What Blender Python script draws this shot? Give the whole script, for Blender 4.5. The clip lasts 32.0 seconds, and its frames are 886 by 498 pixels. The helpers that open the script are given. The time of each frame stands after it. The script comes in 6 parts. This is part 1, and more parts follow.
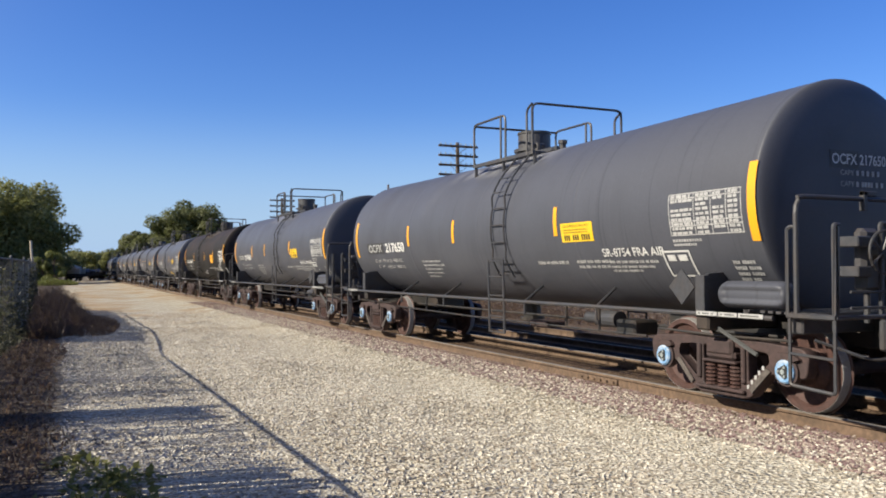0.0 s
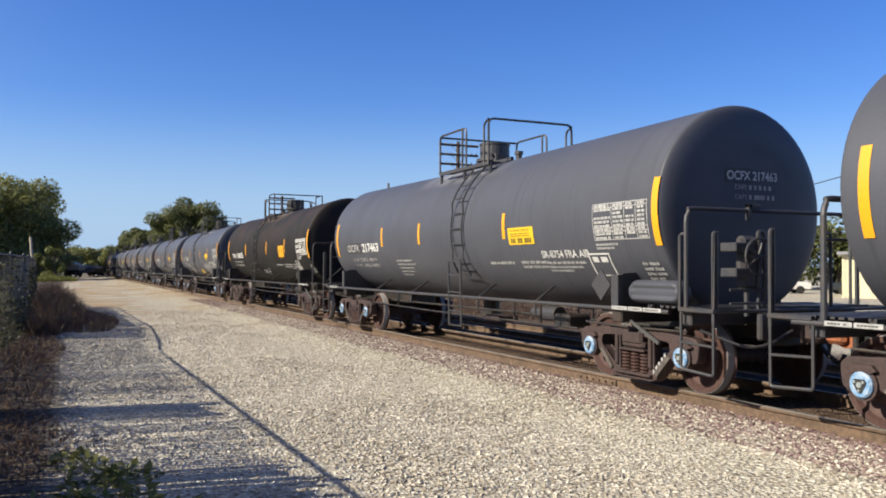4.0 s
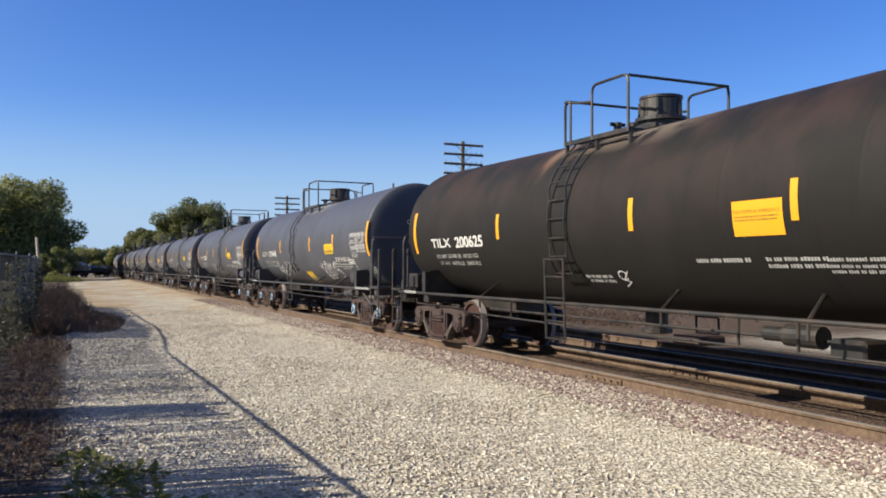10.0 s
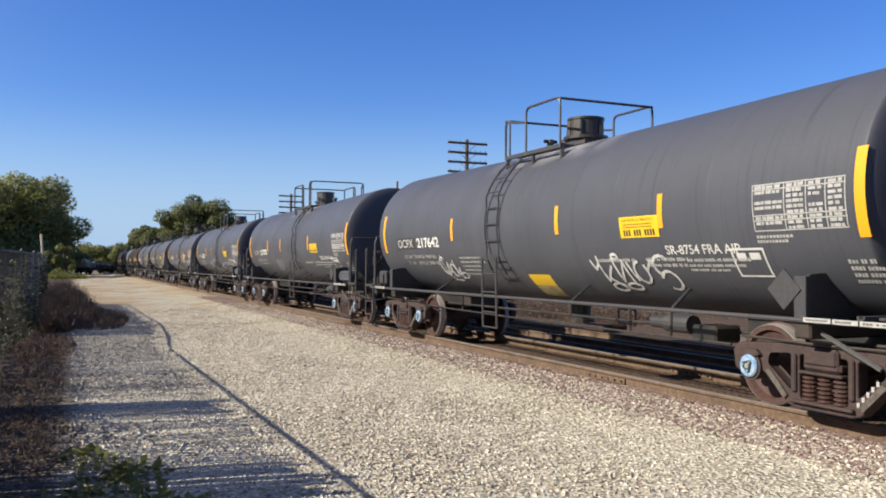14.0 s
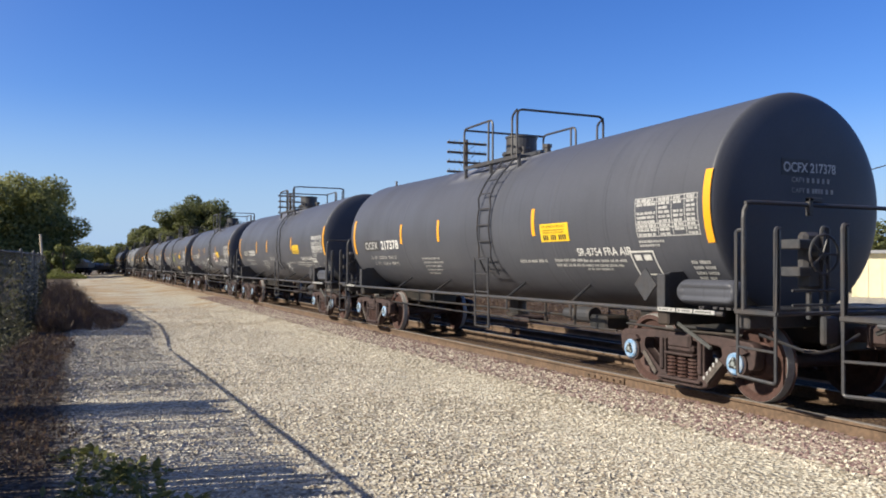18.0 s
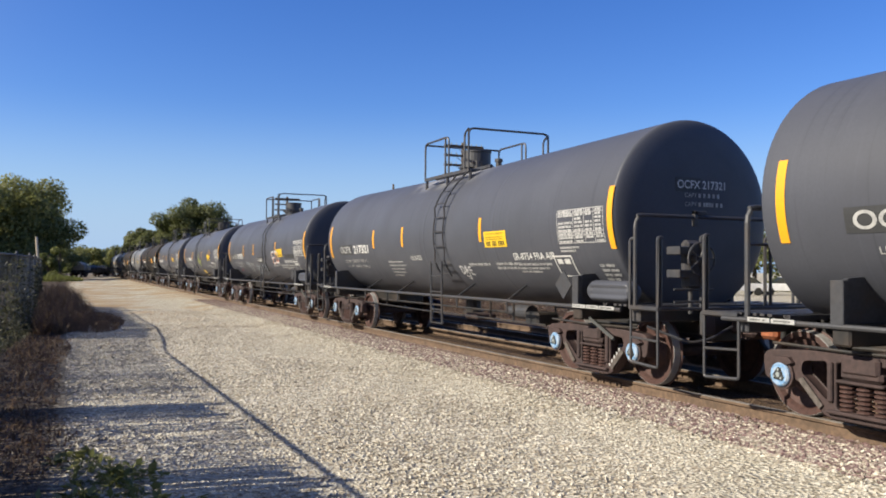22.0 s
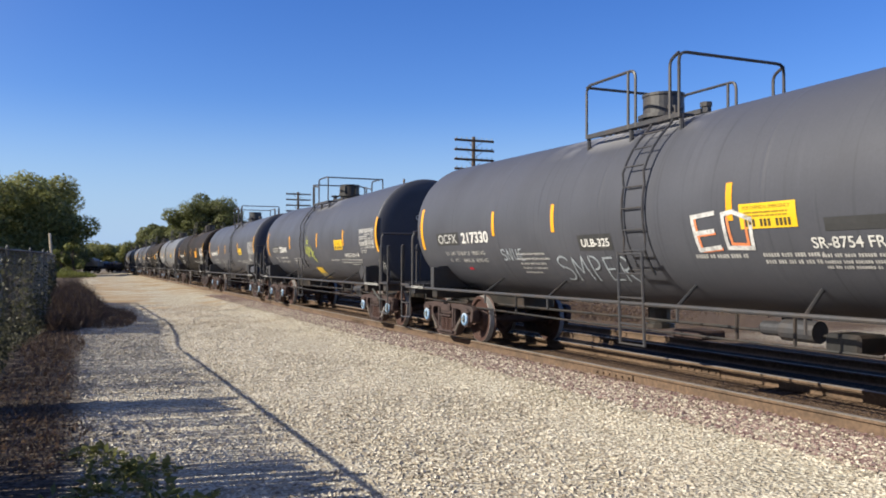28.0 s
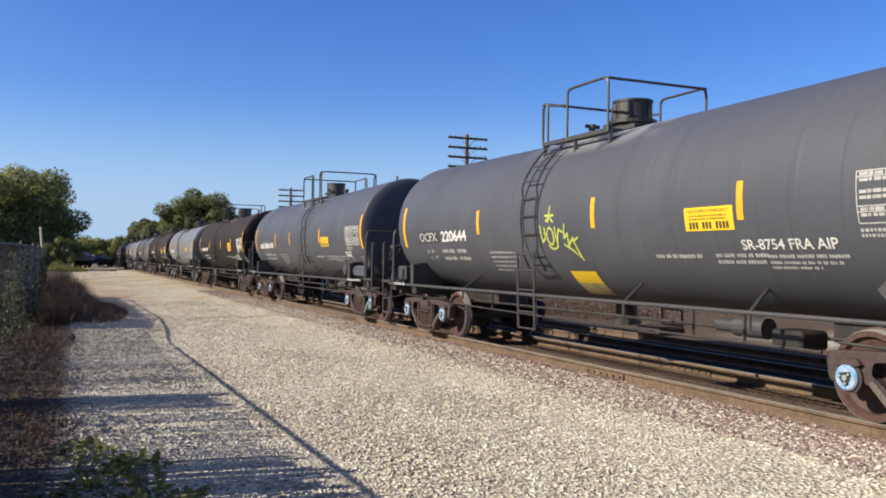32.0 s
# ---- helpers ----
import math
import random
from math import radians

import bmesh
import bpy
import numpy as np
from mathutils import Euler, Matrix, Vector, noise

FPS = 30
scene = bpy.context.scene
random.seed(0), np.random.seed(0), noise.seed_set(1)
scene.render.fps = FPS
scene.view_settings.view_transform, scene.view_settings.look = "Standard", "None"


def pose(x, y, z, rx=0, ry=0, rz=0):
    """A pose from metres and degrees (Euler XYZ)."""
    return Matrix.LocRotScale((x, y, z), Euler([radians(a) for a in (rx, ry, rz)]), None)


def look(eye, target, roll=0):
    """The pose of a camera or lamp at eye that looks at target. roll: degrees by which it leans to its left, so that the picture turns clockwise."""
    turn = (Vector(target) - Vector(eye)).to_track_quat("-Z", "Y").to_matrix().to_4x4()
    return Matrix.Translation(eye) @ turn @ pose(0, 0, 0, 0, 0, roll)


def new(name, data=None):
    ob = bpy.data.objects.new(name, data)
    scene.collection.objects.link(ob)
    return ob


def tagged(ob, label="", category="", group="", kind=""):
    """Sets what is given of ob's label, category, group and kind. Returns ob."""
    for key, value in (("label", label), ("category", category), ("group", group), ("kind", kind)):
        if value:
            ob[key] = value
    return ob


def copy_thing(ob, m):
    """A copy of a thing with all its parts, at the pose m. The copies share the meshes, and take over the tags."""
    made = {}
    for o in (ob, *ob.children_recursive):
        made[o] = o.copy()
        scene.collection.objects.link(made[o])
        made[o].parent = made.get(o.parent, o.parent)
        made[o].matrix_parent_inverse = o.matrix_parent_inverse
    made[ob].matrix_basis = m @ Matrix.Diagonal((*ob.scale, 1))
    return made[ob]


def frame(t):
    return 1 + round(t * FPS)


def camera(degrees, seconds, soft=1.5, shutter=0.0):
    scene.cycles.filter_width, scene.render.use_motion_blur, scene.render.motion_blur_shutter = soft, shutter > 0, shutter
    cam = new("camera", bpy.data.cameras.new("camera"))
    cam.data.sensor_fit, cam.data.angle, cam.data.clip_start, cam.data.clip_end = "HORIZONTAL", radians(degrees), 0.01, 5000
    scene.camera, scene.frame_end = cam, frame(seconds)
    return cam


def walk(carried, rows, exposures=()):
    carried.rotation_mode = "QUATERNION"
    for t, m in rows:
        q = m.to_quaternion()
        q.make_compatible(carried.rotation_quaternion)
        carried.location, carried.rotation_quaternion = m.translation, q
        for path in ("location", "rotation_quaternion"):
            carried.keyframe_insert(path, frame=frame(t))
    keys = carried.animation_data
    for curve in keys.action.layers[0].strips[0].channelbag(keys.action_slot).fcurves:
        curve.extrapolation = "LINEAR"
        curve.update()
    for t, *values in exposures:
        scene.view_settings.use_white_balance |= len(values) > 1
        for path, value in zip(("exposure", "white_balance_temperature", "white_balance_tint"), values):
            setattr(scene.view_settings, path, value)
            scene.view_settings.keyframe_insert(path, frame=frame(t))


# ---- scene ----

# ---- camera and its way: yaw to the right of the track, pitch, roll ----
cam = camera(55.86, 32.0, soft=1.85)
EYE = Vector((0.0, 0.0, 1.471))


def aim(yaw, pitch, roll):
    a, b = radians(yaw), radians(pitch)
    way = Vector((math.sin(a) * math.cos(b), math.cos(a) * math.cos(b), math.sin(b)))
    return look(EYE, EYE + way, roll)


walk(cam, [
    (0, aim(24.474, 1.394, -0.157)), (0.5, aim(24.466, 1.369, -0.015)), (1, aim(24.400, 1.350, 0.139)),
    (1.5, aim(24.379, 1.367, 0.144)), (2, aim(24.349, 1.385, 0.343)), (2.5, aim(24.390, 1.358, 0.291)),
    (3, aim(24.470, 1.335, 0.214)), (3.5, aim(24.492, 1.300, 0.284)), (5.5, aim(24.476, 1.479, 0.199)),
    (6, aim(24.432, 1.528, 0.389)), (6.5, aim(24.402, 1.553, 0.358)), (7, aim(24.361, 1.599, 0.405)),
    (7.5, aim(24.341, 1.594, 0.282)), (8, aim(24.268, 1.564, 0.243)), (8.5, aim(24.320, 1.515, 0.150)),
    (9, aim(24.268, 1.406, -0.033)), (9.5, aim(24.165, 1.328, 0.101)), (10, aim(24.153, 1.304, 0.174)),
    (10.5, aim(24.140, 1.318, 0.055)), (11, aim(24.096, 1.310, 0.204)), (11.5, aim(24.128, 1.302, 0.146)),
    (12, aim(24.079, 1.298, 0.312)), (12.5, aim(24.039, 1.295, 0.334)), (13, aim(24.018, 1.242, 0.318)),
    (13.5, aim(23.951, 1.191, 0.341)), (14, aim(23.894, 1.184, 0.368)), (14.5, aim(23.840, 1.218, 0.435)),
    (16.5, aim(23.815, 1.271, 0.402)), (17, aim(23.855, 1.241, 0.374)), (17.5, aim(23.889, 1.206, 0.375)),
    (18, aim(23.944, 1.194, 0.368)), (18.5, aim(23.963, 1.191, 0.377)), (19, aim(23.989, 1.222, 0.450)),
    (19.5, aim(23.997, 1.217, 0.433)), (20, aim(24.032, 1.217, 0.541)), (20.5, aim(24.053, 1.224, 0.457)),
    (21, aim(24.112, 1.238, 0.249)), (21.5, aim(24.137, 1.316, 0.351)), (22, aim(24.164, 1.396, 0.431)),
    (22.5, aim(24.105, 1.405, 0.448)), (23, aim(24.039, 1.367, 0.126)), (23.5, aim(23.954, 1.334, 0.036)),
    (24, aim(23.884, 1.421, -0.027)), (24.5, aim(23.703, 1.469, 0.063)), (25, aim(23.522, 1.472, 0.367)),
    (25.5, aim(23.483, 1.416, 0.467)), (27.5, aim(23.399, 1.026, 0.071)), (28, aim(23.414, 1.006, 0.159)),
    (28.5, aim(23.488, 1.009, 0.173)), (29, aim(23.621, 1.074, 0.299)), (29.5, aim(23.692, 1.111, 0.589)),
    (30, aim(23.769, 1.077, 0.514)), (30.5, aim(23.761, 1.015, 0.515)), (31, aim(23.788, 0.915, 0.541)),
    (31.5, aim(23.852, 0.850, 0.509)), (32, aim(23.932, 0.838, 0.681)),
])

# ---- world, sun ----
SUN_UP, SUN_TURN = 31.5, -82.0
world = bpy.data.worlds.new("sky")
scene.world = world
world.use_nodes = True
wn = world.node_tree.nodes
sky = wn.new("ShaderNodeTexSky")
sky.sky_type, sky.sun_disc = "NISHITA", False
sky.sun_elevation, sky.sun_rotation = radians(SUN_UP), radians(SUN_TURN)
sky.air_density, sky.dust_density, sky.ozone_density = 1.0, 0.5, 6.0
wn["Background"].inputs["Strength"].default_value = 0.099
tone = wn.new("ShaderNodeHueSaturation")
tone.inputs["Hue"].default_value, tone.inputs["Saturation"].default_value, tone.inputs["Value"].default_value = 0.517, 1.205, 1.0
world.node_tree.links.new(sky.outputs["Color"], tone.inputs["Color"])
# pale blue haze low over the horizon
up, rise, low, haze = wn.new("ShaderNodeTexCoord"), wn.new("ShaderNodeSeparateXYZ"), wn.new("ShaderNodeMapRange"), wn.new("ShaderNodeMix")
haze.data_type = "RGBA"
low.interpolation_type = "SMOOTHSTEP"
low.inputs["From Min"].default_value, low.inputs["From Max"].default_value = 0.0, 0.20
low.inputs["To Min"].default_value, low.inputs["To Max"].default_value = 0.92, 0.0
world.node_tree.links.new(up.outputs["Generated"], rise.inputs["Vector"])
world.node_tree.links.new(rise.outputs["Z"], low.inputs["Value"])
world.node_tree.links.new(low.outputs["Result"], haze.inputs["Factor"])
world.node_tree.links.new(tone.outputs["Color"], haze.inputs["A"])
haze.inputs["B"].default_value = (2.55, 3.62, 5.30, 1)
# greyed sky round the sun, added to make the shadows darker and less blue
sun_way = Vector((math.sin(radians(SUN_TURN)) * math.cos(radians(SUN_UP)), math.cos(radians(SUN_TURN)) * math.cos(radians(SUN_UP)), math.sin(radians(SUN_UP))))
near_sun, lobe, grey_lobe = wn.new("ShaderNodeVectorMath"), wn.new("ShaderNodeMapRange"), wn.new("ShaderNodeMix")
near_sun.operation, near_sun.inputs[1].default_value = "DOT_PRODUCT", sun_way
grey_lobe.data_type, lobe.interpolation_type = "RGBA", "SMOOTHSTEP"
lobe.inputs["From Min"].default_value, lobe.inputs["From Max"].default_value, lobe.inputs["To Max"].default_value = 0.20, 0.95, 0.85
world.node_tree.links.new(up.outputs["Generated"], near_sun.inputs[0])
world.node_tree.links.new(near_sun.outputs["Value"], lobe.inputs["Value"])
world.node_tree.links.new(lobe.outputs["Result"], grey_lobe.inputs["Factor"])
world.node_tree.links.new(haze.outputs["Result"], grey_lobe.inputs["A"])
grey_lobe.inputs["B"].default_value = (2.3, 2.5, 3.0, 1)
world.node_tree.links.new(grey_lobe.outputs["Result"], wn["Background"].inputs["Color"])
sun = new("sun", bpy.data.lights.new("sun", "SUN"))
sun.data.energy, sun.data.angle, sun.data.color = 5.0, radians(0.5), (1.0, 0.915, 0.77)
sun.matrix_world = look((-60, 20, 60), Vector((-60, 20, 60)) - sun_way)
scene.view_settings.exposure = 0.70


# ---- materials ----
def mat(name, base, rough=0.6, metal=0.0, vary=0.25, grain=40.0, stain=2.0, bump=0.15, stain_col=None, stain_amt=0.35, rand=0.0, dist=0.004):
    """Painted or natural surface: fine grain, large stains, relief; rand varies whole objects."""
    m = bpy.data.materials.new(name)
    m.use_nodes = True
    n, l = m.node_tree.nodes, m.node_tree.links
    p = n["Principled BSDF"]
    p.inputs["Metallic"].default_value = metal
    co = n.new("ShaderNodeTexCoord")
    fine, big = n.new("ShaderNodeTexNoise"), n.new("ShaderNodeTexNoise")
    fine.inputs["Scale"].default_value, fine.inputs["Detail"].default_value = grain, 6
    big.inputs["Scale"].default_value, big.inputs["Detail"].default_value = stain, 5
    l.new(co.outputs["Object"], fine.inputs["Vector"])
    l.new(co.outputs["Object"], big.inputs["Vector"])
    r1 = n.new("ShaderNodeValToRGB")
    lo = [c * (1 - vary) for c in base]
    hi = [min(1, c * (1 + vary)) for c in base]
    r1.color_ramp.elements[0].position, r1.color_ramp.elements[0].color = 0.3, (*lo, 1)
    r1.color_ramp.elements[1].position, r1.color_ramp.elements[1].color = 0.7, (*hi, 1)
    l.new(fine.outputs["Fac"], r1.inputs["Fac"])
    mix = n.new("ShaderNodeMix")
    mix.data_type = "RGBA"
    mr = n.new("ShaderNodeMapRange")
    mr.inputs["From Min"].default_value, mr.inputs["From Max"].default_value = 0.45, 0.7
    mr.inputs["To Max"].default_value = stain_amt
    l.new(big.outputs["Fac"], mr.inputs["Value"])
    l.new(mr.outputs["Result"], mix.inputs["Factor"])
    l.new(r1.outputs["Color"], mix.inputs["A"])
    mix.inputs["B"].default_value = (*(stain_col or [c * 0.5 for c in base]), 1)
    last = mix.outputs["Result"]
    if rand:
        oi, hs = n.new("ShaderNodeObjectInfo"), n.new("ShaderNodeHueSaturation")
        mr2 = n.new("ShaderNodeMapRange")
        mr2.inputs["To Min"].default_value, mr2.inputs["To Max"].default_value = 1 - rand, 1 + rand
        l.new(oi.outputs["Random"], mr2.inputs["Value"])
        l.new(mr2.outputs["Result"], hs.inputs["Value"])
        l.new(last, hs.inputs["Color"])
        last = hs.outputs["Color"]
    l.new(last, p.inputs["Base Color"])
    rr = n.new("ShaderNodeMapRange")
    rr.inputs["To Min"].default_value, rr.inputs["To Max"].default_value = max(0.02, rough - 0.12), min(1, rough + 0.12)
    l.new(big.outputs["Fac"], rr.inputs["Value"])
    l.new(rr.outputs["Result"], p.inputs["Roughness"])
    if bump:
        b = n.new("ShaderNodeBump")
        b.inputs["Strength"].default_value, b.inputs["Distance"].default_value = bump, dist
        l.new(fine.outputs["Fac"], b.inputs["Height"])
        l.new(b.outputs["Normal"], p.inputs["Normal"])
    return m


def tank_mat(name, base, streak, rough, rust=None, dust=(0.29, 0.29, 0.295)):
    """Old tank paint: blotches, thin drips down the flank, dried spills by the dome, rust along the ridge if given."""
    m = mat(name, base, rough, 0, 0.05, 30, 0.7, 0.03, [c * 0.78 for c in base], 0.7)
    n, l = m.node_tree.nodes, m.node_tree.links
    p = n["Principled BSDF"]
    p.inputs["Specular IOR Level"].default_value = 0.3
    last = p.inputs["Base Color"].links[0].from_socket
    co = n.new("ShaderNodeTexCoord")
    oi = n.new("ShaderNodeObjectInfo")
    off = n.new("ShaderNodeVectorMath")
    off.operation = "MULTIPLY_ADD"
    off.inputs[1].default_value, off.inputs[2].default_value = (1, 1, 1), (0, 0, 0)
    l.new(co.outputs["Object"], off.inputs[0])
    comb = n.new("ShaderNodeCombineXYZ")
    k = n.new("ShaderNodeMath")
    k.operation, k.inputs[1].default_value = "MULTIPLY", 37.0
    l.new(oi.outputs["Random"], k.inputs[0])
    l.new(k.outputs["Value"], comb.inputs["Y"])
    l.new(comb.outputs["Vector"], off.inputs[2])

    def layer(last, scale, lo, hi, amount, colour, detail=3.0):
        mp, t, r, x = n.new("ShaderNodeMapping"), n.new("ShaderNodeTexNoise"), n.new("ShaderNodeMapRange"), n.new("ShaderNodeMix")
        mp.inputs["Scale"].default_value = scale
        t.inputs["Scale"].default_value, t.inputs["Detail"].default_value = 1.0, detail
        l.new(off.outputs["Vector"], mp.inputs["Vector"])
        l.new(mp.outputs["Vector"], t.inputs["Vector"])
        r.inputs["From Min"].default_value, r.inputs["From Max"].default_value, r.inputs["To Max"].default_value = lo, hi, amount
        l.new(t.outputs["Fac"], r.inputs["Value"])
        x.data_type = "RGBA"
        l.new(r.outputs["Result"], x.inputs["Factor"])
        l.new(last, x.inputs["A"])
        x.inputs["B"].default_value = (*colour, 1)
        return x.outputs["Result"], r

    last, _ = layer(last, (0.3, 17.0, 0.5), 0.58, 0.74, streak * 1.5, [c * 0.45 for c in base])
    last, _ = layer(last, (0.3, 22.0, 0.7), 0.60, 0.78, streak * 0.5, [min(1, c * 1.5) for c in base])
    last, _ = layer(last, (0.8, 0.8, 0.8), 0.55, 0.8, 0.35, [c * 1.3 + 0.01 for c in base], 6.0)
    sep = n.new("ShaderNodeSeparateXYZ")
    l.new(co.outputs["Object"], sep.inputs["Vector"])
    if rust:
        last2, r = layer(last, (1.2, 1.6, 1.2), 0.42, 0.62, 0.6, rust, 6.0)
        zr, mu, x = n.new("ShaderNodeMapRange"), n.new("ShaderNodeMath"), n.new("ShaderNodeMix")
        zr.inputs["From Min"].default_value, zr.inputs["From Max"].default_value = 1.7, 3.5
        l.new(sep.outputs["Z"], zr.inputs["Value"])
        mu.operation = "MULTIPLY"
        l.new(zr.outputs["Result"], mu.inputs[0])
        l.new(r.outputs["Result"], mu.inputs[1])
        x.data_type = "RGBA"
        l.new(mu.outputs["Value"], x.inputs["Factor"])
        l.new(last, x.inputs["A"])
        x.inputs["B"].default_value = (*rust, 1)
        last = x.outputs["Result"]
        # pale rusty streak run down from the walkway's end
        _, r = layer(last, (3.0, 5.0, 2.0), 0.30, 0.62, 1.0, (0.17, 0.095, 0.06), 5.0)
        shy, far_y, wide, high, m1, m2, x = (n.new(k) for k in ("ShaderNodeMath", "ShaderNodeMath", "ShaderNodeMapRange", "ShaderNodeMapRange", "ShaderNodeMath", "ShaderNodeMath", "ShaderNodeMix"))
        shy.operation, shy.inputs[1].default_value = "SUBTRACT", 1.55
        far_y.operation = "ABSOLUTE"
        l.new(sep.outputs["Y"], shy.inputs[0])
        l.new(shy.outputs["Value"], far_y.inputs[0])
        wide.inputs["From Min"].default_value, wide.inputs["From Max"].default_value, wide.inputs["To Min"].default_value, wide.inputs["To Max"].default_value = 0.04, 0.24, 1.0, 0.0
        l.new(far_y.outputs["Value"], wide.inputs["Value"])
        high.inputs["From Min"].default_value, high.inputs["From Max"].default_value, high.inputs["To Max"].default_value = 2.75, 3.3, 0.85
        l.new(sep.outputs["Z"], high.inputs["Value"])
        m1.operation = m2.operation = "MULTIPLY"
        l.new(wide.outputs["Result"], m1.inputs[0])
        l.new(high.outputs["Result"], m1.inputs[1])
        l.new(m1.outputs["Value"], m2.inputs[0])
        l.new(r.outputs["Result"], m2.inputs[1])
        x.data_type = "RGBA"
        l.new(m2.outputs["Value"], x.inputs["Factor"])
        l.new(last, x.inputs["A"])
        x.inputs["B"].default_value = (0.17, 0.095, 0.06, 1)
        last = x.outputs["Result"]
    # dried spill round the dome
    ay, sy, mz, mn, mu, x = n.new("ShaderNodeMath"), n.new("ShaderNodeMapRange"), n.new("ShaderNodeMapRange"), n.new("ShaderNodeMath"), n.new("ShaderNodeMath"), n.new("ShaderNodeMix")
    ay.operation = "ABSOLUTE"
    l.new(sep.outputs["Y"], ay.inputs[0])
    sy.inputs["From Min"].default_value, sy.inputs["From Max"].default_value, sy.inputs["To Min"].default_value, sy.inputs["To Max"].default_value = 0.7, 2.0, 1.0, 0.0
    l.new(ay.outputs["Value"], sy.inputs["Value"])
    mz.inputs["From Min"].default_value, mz.inputs["From Max"].default_value = 3.05, 3.35
    l.new(sep.outputs["Z"], mz.inputs["Value"])
    sp, r = layer(last, (2.2, 2.2, 2.2), 0.40, 0.54, 0.9, dust, 5.0)
    mn.operation = mu.operation = "MULTIPLY"
    l.new(sy.outputs["Result"], mn.inputs[0])
    l.new(mz.outputs["Result"], mn.inputs[1])
    l.new(mn.outputs["Value"], mu.inputs[0])
    l.new(r.outputs["Result"], mu.inputs[1])
    x.data_type = "RGBA"
    l.new(mu.outputs["Value"], x.inputs["Factor"])
    l.new(last, x.inputs["A"])
    x.inputs["B"].default_value = (*dust, 1)
    l.new(x.outputs["Result"], p.inputs["Base Color"])
    return m


def island_mat(name, colours, rough=0.9, spread=0.25):
    """Stones or leaves of several colours, one colour an island."""
    m = bpy.data.materials.new(name)
    m.use_nodes = True
    n, l = m.node_tree.nodes, m.node_tree.links
    p = n["Principled BSDF"]
    g, r = n.new("ShaderNodeNewGeometry"), n.new("ShaderNodeValToRGB")
    el = r.color_ramp.elements
    while len(el) < len(colours):
        el.new(0.5)
    for i, c in enumerate(colours):
        el[i].position, el[i].color = i / (len(colours) - 1), (*c, 1)
    l.new(g.outputs["Random Per Island"], r.inputs["Fac"])
    t, hs = n.new("ShaderNodeTexNoise"), n.new("ShaderNodeHueSaturation")
    t.inputs["Scale"].default_value = 25
    mr = n.new("ShaderNodeMapRange")
    mr.inputs["To Min"].default_value, mr.inputs["To Max"].default_value = 1 - spread, 1 + spread
    l.new(t.outputs["Fac"], mr.inputs["Value"])
    l.new(mr.outputs["Result"], hs.inputs["Value"])
    l.new(r.outputs["Color"], hs.inputs["Color"])
    l.new(hs.outputs["Color"], p.inputs["Base Color"])
    p.inputs["Roughness"].default_value = rough
    return m


def leaf_mat(name, colours):
    m = island_mat(name, colours, 0.55, 0.2)
    n, l = m.node_tree.nodes, m.node_tree.links
    t, x = n.new("ShaderNodeBsdfTranslucent"), n.new("ShaderNodeMixShader")
    p = n["Principled BSDF"]
    l.new(p.inputs["Base Color"].links[0].from_socket, t.inputs["Color"])
    x.inputs["Fac"].default_value = 0.48
    l.new(p.outputs["BSDF"], x.inputs[1])
    l.new(t.outputs["BSDF"], x.inputs[2])
    l.new(x.outputs["Shader"], n["Material Output"].inputs["Surface"])
    return m


